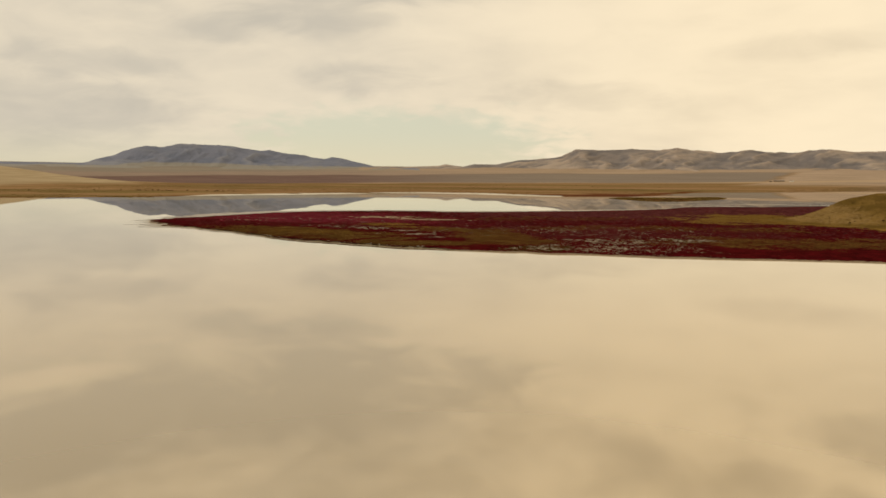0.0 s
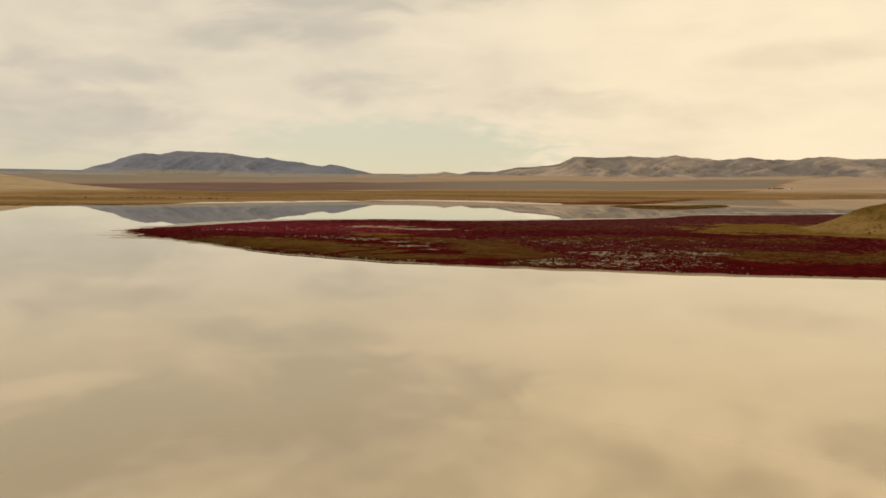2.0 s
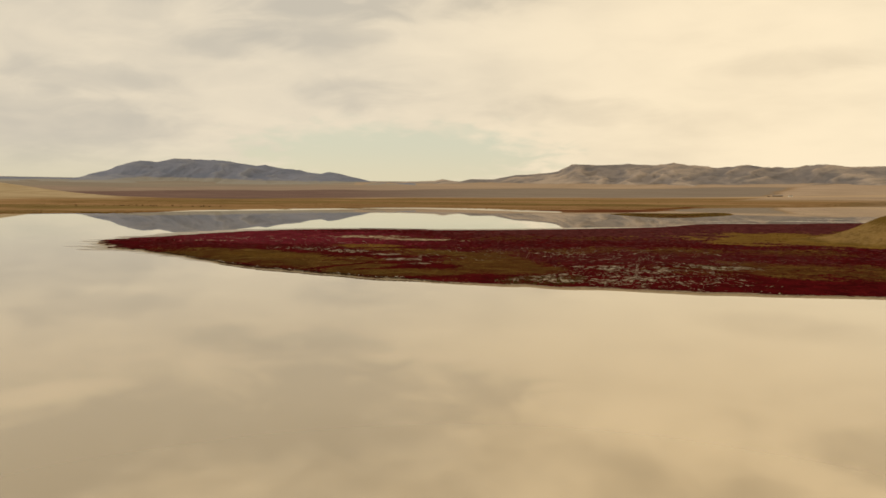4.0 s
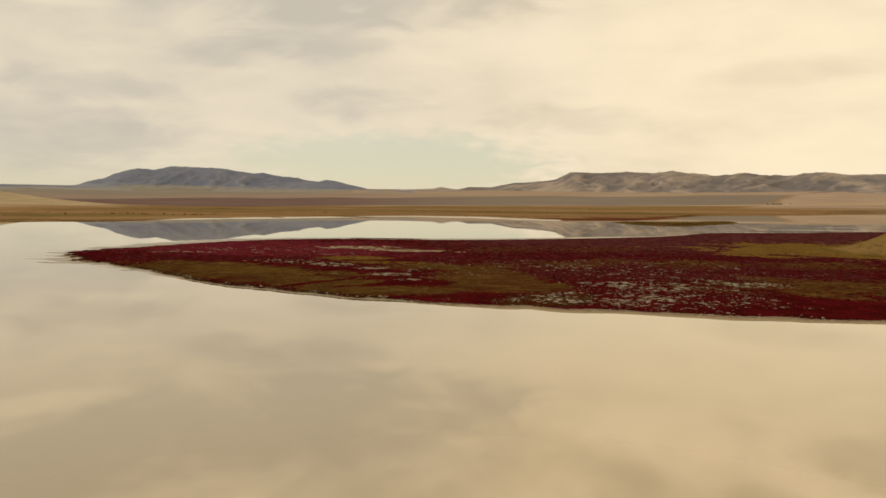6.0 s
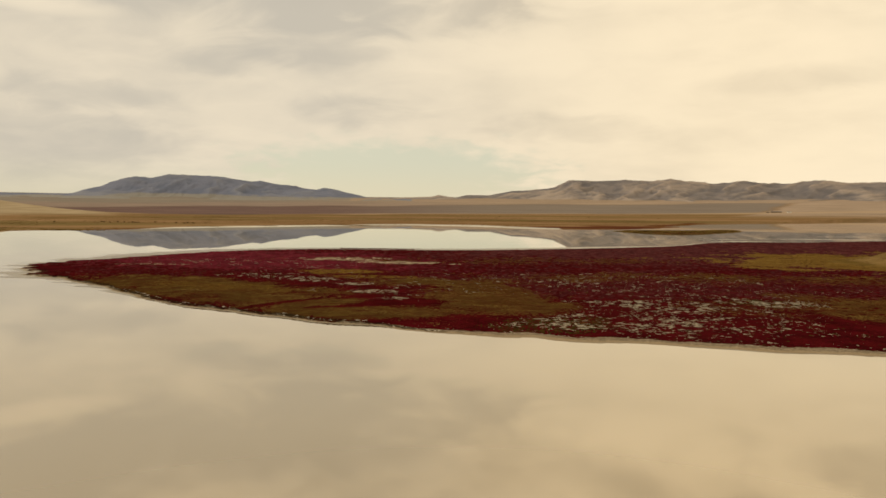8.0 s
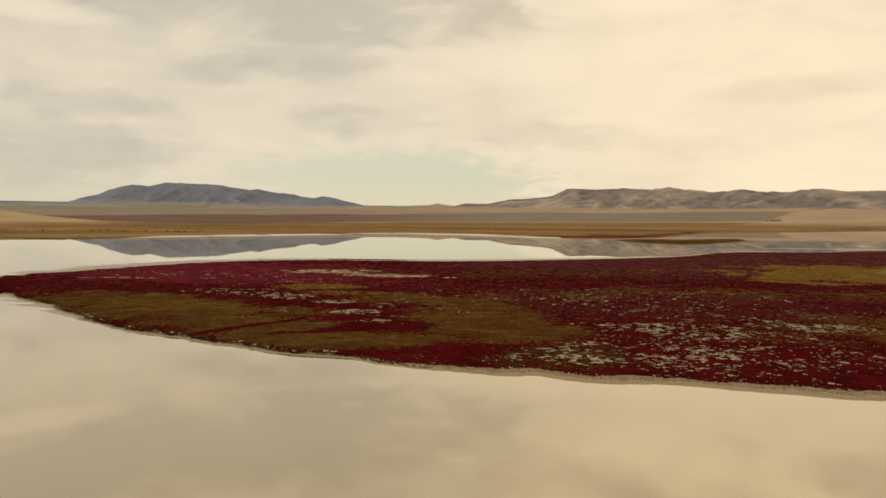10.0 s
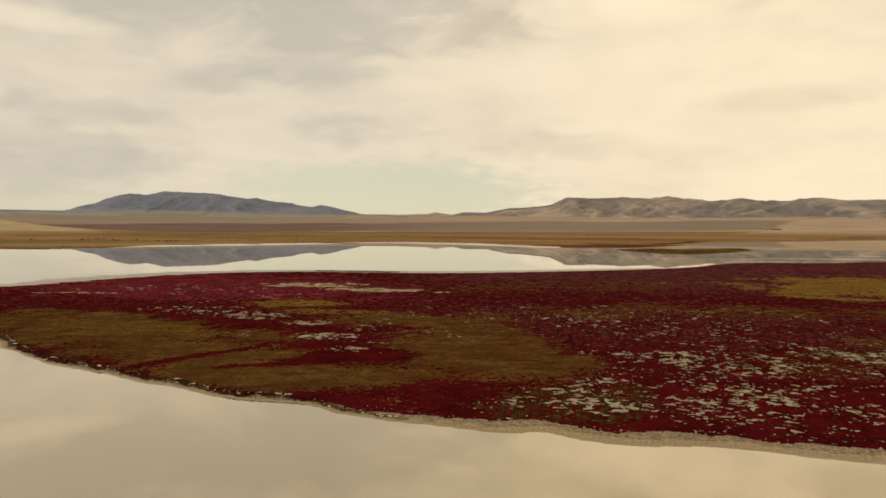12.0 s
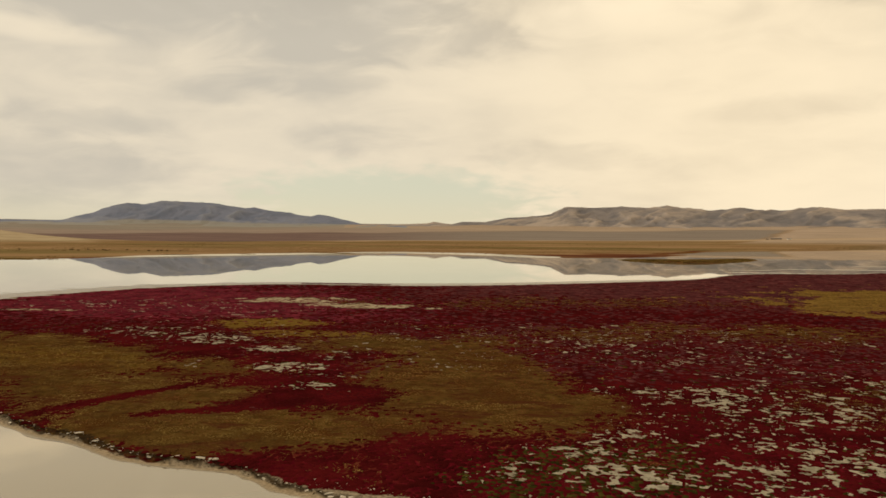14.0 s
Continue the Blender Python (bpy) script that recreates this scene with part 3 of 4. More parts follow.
def water_sheet():
    n = 96
    ang = np.linspace(0, 2 * np.pi, n, endpoint=False)
    rr = np.array([0.01, 200.0, 800.0, 2600.0])
    R, A = np.meshgrid(rr, ang, indexing="ij")
    v = np.stack([R * np.sin(A), R * np.cos(A), 0 * R], -1).reshape(-1, 3)
    me = mesh_of("water", v, grid_faces(len(rr), n, True)[:, ::-1])
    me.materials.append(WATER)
    return tagged(new("water", me), "still silty brown lake mirroring the clouds", "lake", kind="structure")


water_sheet()

# ---- mountains ----
def mountain(name, label, mat, crest, start, crest_r, seed, gully, apron):
    """A range whose crest heights (degrees of bearing, metres) are given; spurs and gullies run down towards the lake."""
    a = np.radians(np.arange(crest[0][0], crest[-1][0] + 0.001, 0.09))
    r = np.concatenate([np.arange(start, crest_r, 14.0), np.arange(crest_r, crest_r + 330, 30.0)])
    R, A = np.meshgrid(r, a, indexing="ij")
    x, y = R * np.sin(A), R * np.cos(A)
    base = lands(x, y)[0]
    knots = np.array(crest, float)
    h = np.interp(np.degrees(A), knots[:, 0], knots[:, 1])
    s = (R - start) / (crest_r - start)
    arc = A * crest_r
    warp = fbm(x, y, 420, 4, seed) * 110
    run = R - start
    broad = np.clip((ridged(arc + warp + 0.35 * run, run * 0.22 + warp * 0.3, gully * 1.9, 3, seed + 3) - 0.4) / 0.5, 0, 1)
    spur = np.clip((ridged(arc + warp * 0.6 - 0.25 * run, run * 0.30 + warp * 0.4, gully * 0.62, 4, seed + 5) - 0.42) / 0.48, 0, 1)
    lift = np.clip(s, 0, 1)
    steep = lift ** 1.9 * 0.82 + 0.18 * smooth(0.55, 1.0, lift)
    flank = np.sin(np.pi * np.clip(lift * 1.02, 0, 1)) ** 1.1 * (0.35 + lift * 0.65)
    body = steep + (0.42 * (broad - 0.55) + 0.24 * (spur - 0.55)) * flank
    back = np.clip((R - crest_r) / 330, 0, 1)
    body = np.where(R > crest_r, 1 - back**1.3 * 0.8, body)
    over = np.maximum(h - 100, 4)
    jag = (fbm(arc, R * 0.6, 120, 5, seed + 9, 0.65) * 6 + 7 * (spur - 0.6)) * smooth(0.3, 1, lift) * smooth(10, 110, over)
    # mask for the painted lighter ridges, broad and narrow spurs together
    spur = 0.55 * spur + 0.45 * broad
    z = base * (1 - smooth(0.5, 1, lift)) + 96 * smooth(0.5, 1, lift) + over * body + jag - 8 * smooth(0.12, 0.0, s)
    z = np.where(R >= crest_r + 290, base - 20, z)
    me = mesh_of(name, np.stack([x, y, z], -1).reshape(-1, 3), grid_faces(len(r), len(a))[:, ::-1])
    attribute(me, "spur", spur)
    skirt = np.interp(np.degrees(A), [p[0] for p in apron], [p[1] for p in apron])
    attribute(me, "foot", 1 - smooth(skirt * 0.15, skirt, body))
    me.materials.append(mat)
    return tagged(new(name, me), label, "mountain")


mountain("mountain", "long dark mountain with haze-blue coloured rock and hazed pale foot slopes", HAZED_ROCK,
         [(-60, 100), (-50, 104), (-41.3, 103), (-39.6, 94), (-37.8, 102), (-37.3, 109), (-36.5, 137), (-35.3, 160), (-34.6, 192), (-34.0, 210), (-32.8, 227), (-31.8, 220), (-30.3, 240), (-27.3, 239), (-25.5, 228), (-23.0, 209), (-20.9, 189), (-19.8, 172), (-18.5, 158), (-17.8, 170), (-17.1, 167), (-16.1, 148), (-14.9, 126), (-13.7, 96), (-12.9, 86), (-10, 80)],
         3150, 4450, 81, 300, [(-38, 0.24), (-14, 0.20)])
mountain("mountain", "tan and grey folded mountain range, bare ridges coloured paler as sunlit", TAN,
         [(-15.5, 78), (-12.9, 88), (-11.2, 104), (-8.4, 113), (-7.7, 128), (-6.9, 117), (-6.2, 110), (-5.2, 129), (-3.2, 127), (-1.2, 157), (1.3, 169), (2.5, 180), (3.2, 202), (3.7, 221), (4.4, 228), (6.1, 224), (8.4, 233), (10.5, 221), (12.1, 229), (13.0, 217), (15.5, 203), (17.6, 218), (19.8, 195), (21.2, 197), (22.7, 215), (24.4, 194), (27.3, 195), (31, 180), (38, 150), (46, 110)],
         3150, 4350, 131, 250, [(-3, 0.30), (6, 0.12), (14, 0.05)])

# ---- things ----
def part(name, me, mat, parent=None, label=""):
    """One mesh object, under a thing or under a part."""
    if mat and not me.materials:
        me.materials.append(mat)
    ob = new(name, me)
    if parent:
        ob.parent = parent
    if label:
        ob["label"] = label
    return ob


rng = np.random.default_rng(7)
CRUST = two_tone("salt_crust", (0.200, 0.174, 0.116), (0.345, 0.306, 0.218), 0.6, 0.9, 0.1, 0.02, 0.18)
RED_PLANT = two_tone("red_saltwort", (0.036, 0.0034, 0.0036), (0.068, 0.0052, 0.0060), 4.0, 0.9, 0.0, 0.0, 0.12)
PINK_PLANT = two_tone("bright_crimson_saltwort", (0.080, 0.0110, 0.0170), (0.135, 0.0190, 0.0280), 6.0, 0.9, 0.0, 0.0, 0.25)
MAROON_PLANT = two_tone("maroon_saltwort", (0.056, 0.015, 0.016), (0.088, 0.026, 0.025), 5.0, 0.9, 0.0, 0.0, 0.3)
OLIVE_PLANT = two_tone("olive_grass", (0.060, 0.030, 0.010), (0.160, 0.098, 0.026), 3.0, 0.9, 0.0, 0.0, 0.10, (0.225, 0.150, 0.042), (0.078, 0.031, 0.012))
BROWN_PLANT = two_tone("russet_grass", (0.096, 0.040, 0.013), (0.145, 0.064, 0.019), 3.0, 0.9, 0.0, 0.0, 0.12, (0.178, 0.094, 0.026), (0.055, 0.018, 0.008))
GREEN_PLANT = two_tone("dark_green_saltwort", (0.024, 0.020, 0.0045), (0.042, 0.033, 0.007), 1.5, 0.9, 0.0, 0.0, 0.5)
YELLOW_PLANT = two_tone("yellow_turf", (0.155, 0.087, 0.020), (0.222, 0.130, 0.030), 4.0, 0.9, 0.0, 0.0, 0.25)
STONE_PALE = two_tone("salt_coated_stone", (0.33, 0.29, 0.22), (0.50, 0.45, 0.36), 0.3, 0.85, 0.2, 0.02, 0.2)
STONE_DARK = two_tone("dark_peat_clod", (0.026, 0.016, 0.008), (0.060, 0.040, 0.022), 0.3, 0.95, 0.0, 0.03, 0.4)


def dome(n_ring):
    w = np.linspace(0, 2 * np.pi, n_ring, endpoint=False)
    v = [(math.cos(a), math.sin(a), 0.0) for a in w] + [(0.68 * math.cos(a + 0.4), 0.68 * math.sin(a + 0.4), 0.68) for a in w] + [(0, 0, 1.0)]
    f = []
    for i in range(n_ring):
        j = (i + 1) % n_ring
        f += [(i, j, n_ring + i), (j, n_ring + j, n_ring + i), (n_ring + i, n_ring + j, 2 * n_ring)]
    return np.array(v), np.array(f)


def tuft(blades):
    v, f = [], []
    for i in range(blades):
        a = 2 * math.pi * i / blades + 0.3 * (i % 3)
        c, s, lean = math.cos(a), math.sin(a), 0.55 + 0.35 * ((i * 7) % 5) / 5
        k = len(v)
        v += [(0.25 * c - 0.24 * s, 0.25 * s + 0.24 * c, 0), (0.25 * c + 0.24 * s, 0.25 * s - 0.24 * c, 0), (lean * c * 1.25, lean * s * 1.25, 1.0 - 0.25 * ((i * 3) % 4) / 4)]
        f.append((k, k + 1, k + 2))
    return np.array(v), np.array(f)


def scatter(name, label, category, mat, model, x, y, z, radius, height, flat=False):
    """Many small plants in one mesh, each turned, sized and bent a little otherwise."""
    v, f = model
    n, m = len(x), len(v)
    turn = rng.uniform(0, 2 * np.pi, n)
    bend = 1 + rng.uniform(-0.28, 0.28, (n, m, 3))
    p = v[None] * bend
    c, s = np.cos(turn)[:, None], np.sin(turn)[:, None]
    px = (p[..., 0] * c - p[..., 1] * s) * radius[:, None] + x[:, None]
    py = (p[..., 0] * s + p[..., 1] * c) * radius[:, None] + y[:, None]
    pz = p[..., 2] * height[:, None] + z[:, None] - 0.02
    verts = np.stack([px, py, pz], -1).reshape(-1, 3)
    faces = (f[None] + (np.arange(n) * m)[:, None, None]).reshape(-1, f.shape[1])
    me = mesh_of(name, verts, faces, not flat)
    me.materials.append(mat)
    return tagged(new(name, me), label, category, kind="stuff")


def jittered(x0, x1, y0, y1, step):
    gx, gy = np.meshgrid(np.arange(x0, x1, step), np.arange(y0, y1, step))
    gx, gy = gx.ravel(), gy.ravel()
    return gx + rng.uniform(-0.5, 0.5, gx.size) * step, gy + rng.uniform(-0.5, 0.5, gy.size) * step


# the grassy knoll by the lake
KNOLL = (134.0, 258.0, 41.0, 40.0, 11.0)


def knoll_rise(x, y):
    """Height of the knoll over the flat, and how far out from its top (1 at the foot)."""
    cx, cy, rx, ry, top = KNOLL
    u, v = (x - cx) / rx, (y - cy) / ry
    s = np.hypot(u, v) / (1 + 0.10 * fbm(u * 2.2, v * 2.2, 1.5, 3, 91))
    fold = 0.8 * fbm(x, y, 16, 3, 92) * smooth(1, 0.4, s) + 0.22 * fbm(x, y, 5, 3, 93) * smooth(1, 0.8, s)
    return top * np.where(s < 1, (0.5 + 0.5 * np.cos(np.pi * np.minimum(s, 1))) ** 1.15, 0) + fold, s


def knoll():
    cx, cy, rx, ry, top = KNOLL
    m, nt, b = material("dry_hill_turf", 0.95, 0.0)
    pos = places(nt)
    a, c = fog(nt, pos, 0.09, 6.0, 0.6), fog(nt, pos, 0.8, 5.0, 0.65)
    col = mix(nt, ramp(nt, a, 0.38, 0.62), (0.115, 0.071, 0.018), (0.185, 0.114, 0.032))
    col = mix(nt, ramp(nt, c, 0.52, 0.70), col, (0.100, 0.064, 0.018))
    # paler left flank: sandy spots, and its sunlit side put into the colour
    col = mix(nt, ramp(nt, calc(nt, "MULTIPLY_ADD", c, 1.1, share(nt, "bare")), 1.25, 1.75), col, (0.24, 0.155, 0.062))
    nt.links.new(col, b.inputs["Base Color"])
    relief(nt, b, c, 0.25)
    n, k = 90, 150
    s, w = np.meshgrid(np.linspace(0.0, 1.0, n), np.linspace(0, 2 * np.pi, k, endpoint=False), indexing="ij")

    def shape(s, w):
        x, y = cx + rx * s * 1.12 * np.cos(w), cy + ry * s * 1.12 * np.sin(w)
        rise, out = knoll_rise(x, y)
        return x, y, rise + lands(x, y)[0] - 0.3 * smooth(0.93, 1.05, out)

    x, y, z = shape(s, w)
    me = mesh_of("grassy_knoll", np.stack([x, y, z], -1).reshape(-1, 3), grid_faces(n, k, True))
    # covers the flank towards the sun, which is painted lighter
    attribute(me, "bare", smooth(cx + 4, cx - 22, x) * smooth(0.1, 0.4, s) * smooth(0.95, 0.7, s))
    me.materials.append(m)
    tagged(new("grassy_knoll", me), "low rounded knoll of dry olive-gold grass, left flank coloured sandy and sunlit", "hill")
    x, y, z = shape(np.sqrt(rng.uniform(0.01, 0.97, 9000)), rng.uniform(0, 2 * np.pi, 9000))
    keep = fbm(x, y, 8, 3, 94) > -0.9
    r = rng.uniform(0.3, 0.6, keep.sum())
    scatter("hill_grass", "tufts of dry olive grass covering the knoll", "grass", two_tone("hill_grass_blades", (0.128, 0.080, 0.020), (0.205, 0.130, 0.038), 9.0, 0.9, 0.0, 0.0, 0.15), tuft(6), x[keep], y[keep], z[keep], r, r * 0.14)


knoll()


# ---- far shore: farm, bushes, reeds ----
def box(bm, x0, x1, y0, y1, z0, z1):
    v = [bm.verts.new(p) for p in ((x0, y0, z0), (x1, y0, z0), (x1, y1, z0), (x0, y1, z0), (x0, y0, z1), (x1, y0, z1), (x1, y1, z1), (x0, y1, z1))]
    for f in ((0, 3, 2, 1), (4, 5, 6, 7), (0, 1, 5, 4), (1, 2, 6, 5), (2, 3, 7, 6), (3, 0, 4, 7)):
        bm.faces.new([v[i] for i in f])


def from_bm(name, bm, mat):
    me = bpy.data.meshes.new(name)
    bm.to_mesh(me)
    bm.free()
    me.materials.append(mat)
    return me


WHITEWASH = two_tone("whitewashed_wall", (0.70, 0.68, 0.63), (0.80, 0.78, 0.73), 3.0, 0.9, 0.1, 0.01, 0.0)
ROOFING = two_tone("weathered_roof_sheet", (0.22, 0.17, 0.14), (0.32, 0.26, 0.21), 2.0, 0.7, 0.3, 0.01, 0.0)
PLANKS = two_tone("weathered_planks", (0.10, 0.075, 0.055), (0.16, 0.12, 0.085), 1.0, 0.9, 0.1, 0.02, 0.2)
PANE = two_tone("dark_window_glass", (0.02, 0.022, 0.025), (0.03, 0.032, 0.035), 1.0, 0.1, 0.5, 0.0, 0.0)


def farm_building(x, y, turn, length, depth, height, walls, label):
    z = float(lands(np.array([x]), np.array([y]))[0][0])
    home = tagged(new("farm_building"), label, "building", "farm buildings on the far steppe")
    home.matrix_world = pose(x, y, z, 0, 0, turn)
    bm = bmesh.new()
    box(bm, -length / 2, length / 2, -depth / 2, depth / 2, -0.5, height)
    part("wall", from_bm("wall", bm, walls), None, home)
    bm = bmesh.new()
    e, h = 0.4, height + depth * 0.28
    v = [bm.verts.new(p) for p in ((-length / 2 - e, -depth / 2 - e, height - 0.1), (length / 2 + e, -depth / 2 - e, height - 0.1), (length / 2 + e, depth / 2 + e, height - 0.1),
                                   (-length / 2 - e, depth / 2 + e, height - 0.1), (-length / 2 - e, 0, h), (length / 2 + e, 0, h))]
    for f in ((0, 1, 5, 4), (2, 3, 4, 5), (1, 2, 5), (3, 0, 4), (3, 2, 1, 0)):
        bm.faces.new([v[i] for i in f])
    part("roof", from_bm("roof", bm, ROOFING), None, home)
    for k in range(int(length // 4)):
        bm = bmesh.new()
        wx = -length / 2 + 2.2 + 4 * k
        box(bm, wx - 0.5, wx + 0.5, -depth / 2 - 0.05, -depth / 2 + 0.02, 1.0, 2.2)
        part("window", from_bm("window", bm, PANE), None, home)


farm_building(905, 2385, 12, 13, 7, 2.6, WHITEWASH, "small whitewashed farmhouse under a low gabled roof")
farm_building(868, 2400, -6, 34, 9, 3.0, PLANKS, "long low plank livestock shed on the steppe")
farm_building(838, 2395, 30, 9, 6, 2.6, PLANKS, "small dark plank hut beside the sheds")
farm_building(862, 2420, 10, 2.6, 2.6, 6.5, PLANKS, "narrow dark plank tower among the sheds")

BUSH_LEAF = two_tone("dry_bush_leaves", (0.050, 0.030, 0.012), (0.085, 0.055, 0.020), 1.0, 0.9, 0.0, 0.0, 0.5)
BUSH_STEM = two_tone("bush_stems", (0.06, 0.04, 0.025), (0.09, 0.06, 0.04), 0.5, 0.9, 0.0, 0.0, 0.2)


def bush_model():
    home = tagged(new("bush"), "small dark dry bush standing on the golden steppe", "bush", "bushes on the far steppe")
    v, f = tuft(9)
    me = mesh_of("stems", v * (0.5, 0.5, 0.9), f)
    part("stems", me, BUSH_STEM, home)
    ball_v, ball_f = dome(6)
    verts, faces = [], []
    for k in range(26):
        a, r, h = rng.uniform(0, 6.28), rng.uniform(0.1, 0.75), rng.uniform(0.25, 0.9)
        s = rng.uniform(0.18, 0.34)
        faces.append(ball_f + len(verts) * len(ball_v))
        verts.append(ball_v * s * (1 + rng.uniform(-0.3, 0.3, ball_v.shape)) + (r * math.cos(a) * (1.1 - h * 0.5), r * math.sin(a) * (1.1 - h * 0.5), h))
    part("foliage", mesh_of("foliage", np.concatenate(verts), np.concatenate(faces)), BUSH_LEAF, home)
    return home


def bushes():
    first = bush_model()
    spots = [(-597, 743), (-494, 713), (-464, 700), (-449, 707), (-415, 687), (-574, 1163), (-511, 688), (-445, 687), (-405, 675)]
    spots += [(-470 + 9 * k + rng.uniform(-4, 4), 705 - 1.6 * k + rng.uniform(-9, 9)) for k in range(16)]
    spots += [(rng.uniform(-300, 400), rng.uniform(900, 1500)) for k in range(10)]
    far_off = len(spots)
    spots += [(110, 234), (112, 235), (119, 231), (121.5, 232), (123, 230.5)]
    for k, (x, y) in enumerate(spots):
        z = float(lands(np.array([x]), np.array([y]))[0][0])
        if k >= far_off:
            z += float(knoll_rise(np.array([x]), np.array([y]))[0][0])
        s = rng.uniform(0.6, 1.4) if k < far_off else rng.uniform(0.3, 0.6)
        m = pose(x, y, z - 0.05, 0, 0, rng.uniform(0, 360))
        ob = first if k == 0 else copy_thing(first, m)
        if k >= far_off:
            tagged(ob, "low dark shrub on the dry grass of the knoll", "bush", "shrubs on the knoll")
        ob.matrix_world = m @ Matrix.Diagonal((s * 1.3, s * 1.3, s, 1))


bushes()


def far_growth():
    """Reeds on the far shore and the islet, and the tussocks of the steppe behind them."""
    reed = two_tone("reeds", (0.14, 0.092, 0.026), (0.24, 0.16, 0.048), 12.0, 0.9, 0.0, 0.0, 0.5)
    xs, ys = [], []
    for cx, cy, rx, ry, n in ((-285, 592, 12, 5, 260), (-178, 690, 22, 5, 420), (-330, 478, 20, 6, 200), (-240, 628, 8, 4, 120)):
        xs.append(cx + rng.normal(0, rx * 0.5, n)), ys.append(cy + rng.normal(0, ry * 0.5, n))
    x, y = rng.uniform(62, 182, 9000), rng.uniform(515, 612, 9000)
    keep = inside(ISLET, x, y) > 0.5
    xs.append(x[keep]), ys.append(y[keep])
    x, y = np.concatenate(xs), np.concatenate(ys)
    z = lands(x, y)[0]
    scatter("reed_bed", "beds of dark olive reeds at the water's edge", "reeds", reed, tuft(6), x, y, np.maximum(z, 0), rng.uniform(0.7, 1.4, x.size), rng.uniform(0.2, 0.5, x.size))
    x, y = rng.uniform(-74, -44, 420), 303.6 + rng.normal(0, 0.5, 420)
    scatter("mudflat_saltwort", "strip of dark maroon saltwort on the wet mud", "plants", MAROON_PLANT, dome(5), x, y, np.maximum(lands(x, y)[0], 0), rng.uniform(0.3, 0.8, 420), rng.uniform(0.1, 0.25, 420))
    x, y = rng.uniform(-95, -25, 700), rng.normal(0, 1.6, 700)
    y = y + np.interp(x, [-95, -60, -25], [288, 297, 299])
    scatter("salt_rime", "pale salt rime on the mud at the water's edge", "salt", STONE_PALE, dome(5), x, y, np.maximum(lands(x, y)[0], 0), rng.uniform(0.2, 0.6, 700), rng.uniform(0.03, 0.08, 700))
    x, y = rng.uniform(-650, 650, 26000), rng.uniform(430, 1250, 26000)
    z, _, far = lands(x, y)[:3]
    keep = (far > 4) & (fbm(x, y * 2.2, 90, 3, 97) > 0.02) & (blob(x, y, 95, 690, 95, 70, 30, 0.4, 0.4, 73, 40) < 0.3)
    x, y, z = x[keep], y[keep], z[keep]
    r = rng.uniform(0.6, 1.4, x.size)
    scatter("steppe_grass", "tussocks of golden-brown dry steppe grass", "grass", two_tone("golden_tussock", (0.15, 0.088, 0.028), (0.25, 0.16, 0.06), 30.0, 0.9, 0.0, 0.0, 0.45), tuft(6), x, y, z, r, r * 0.35)


far_growth()


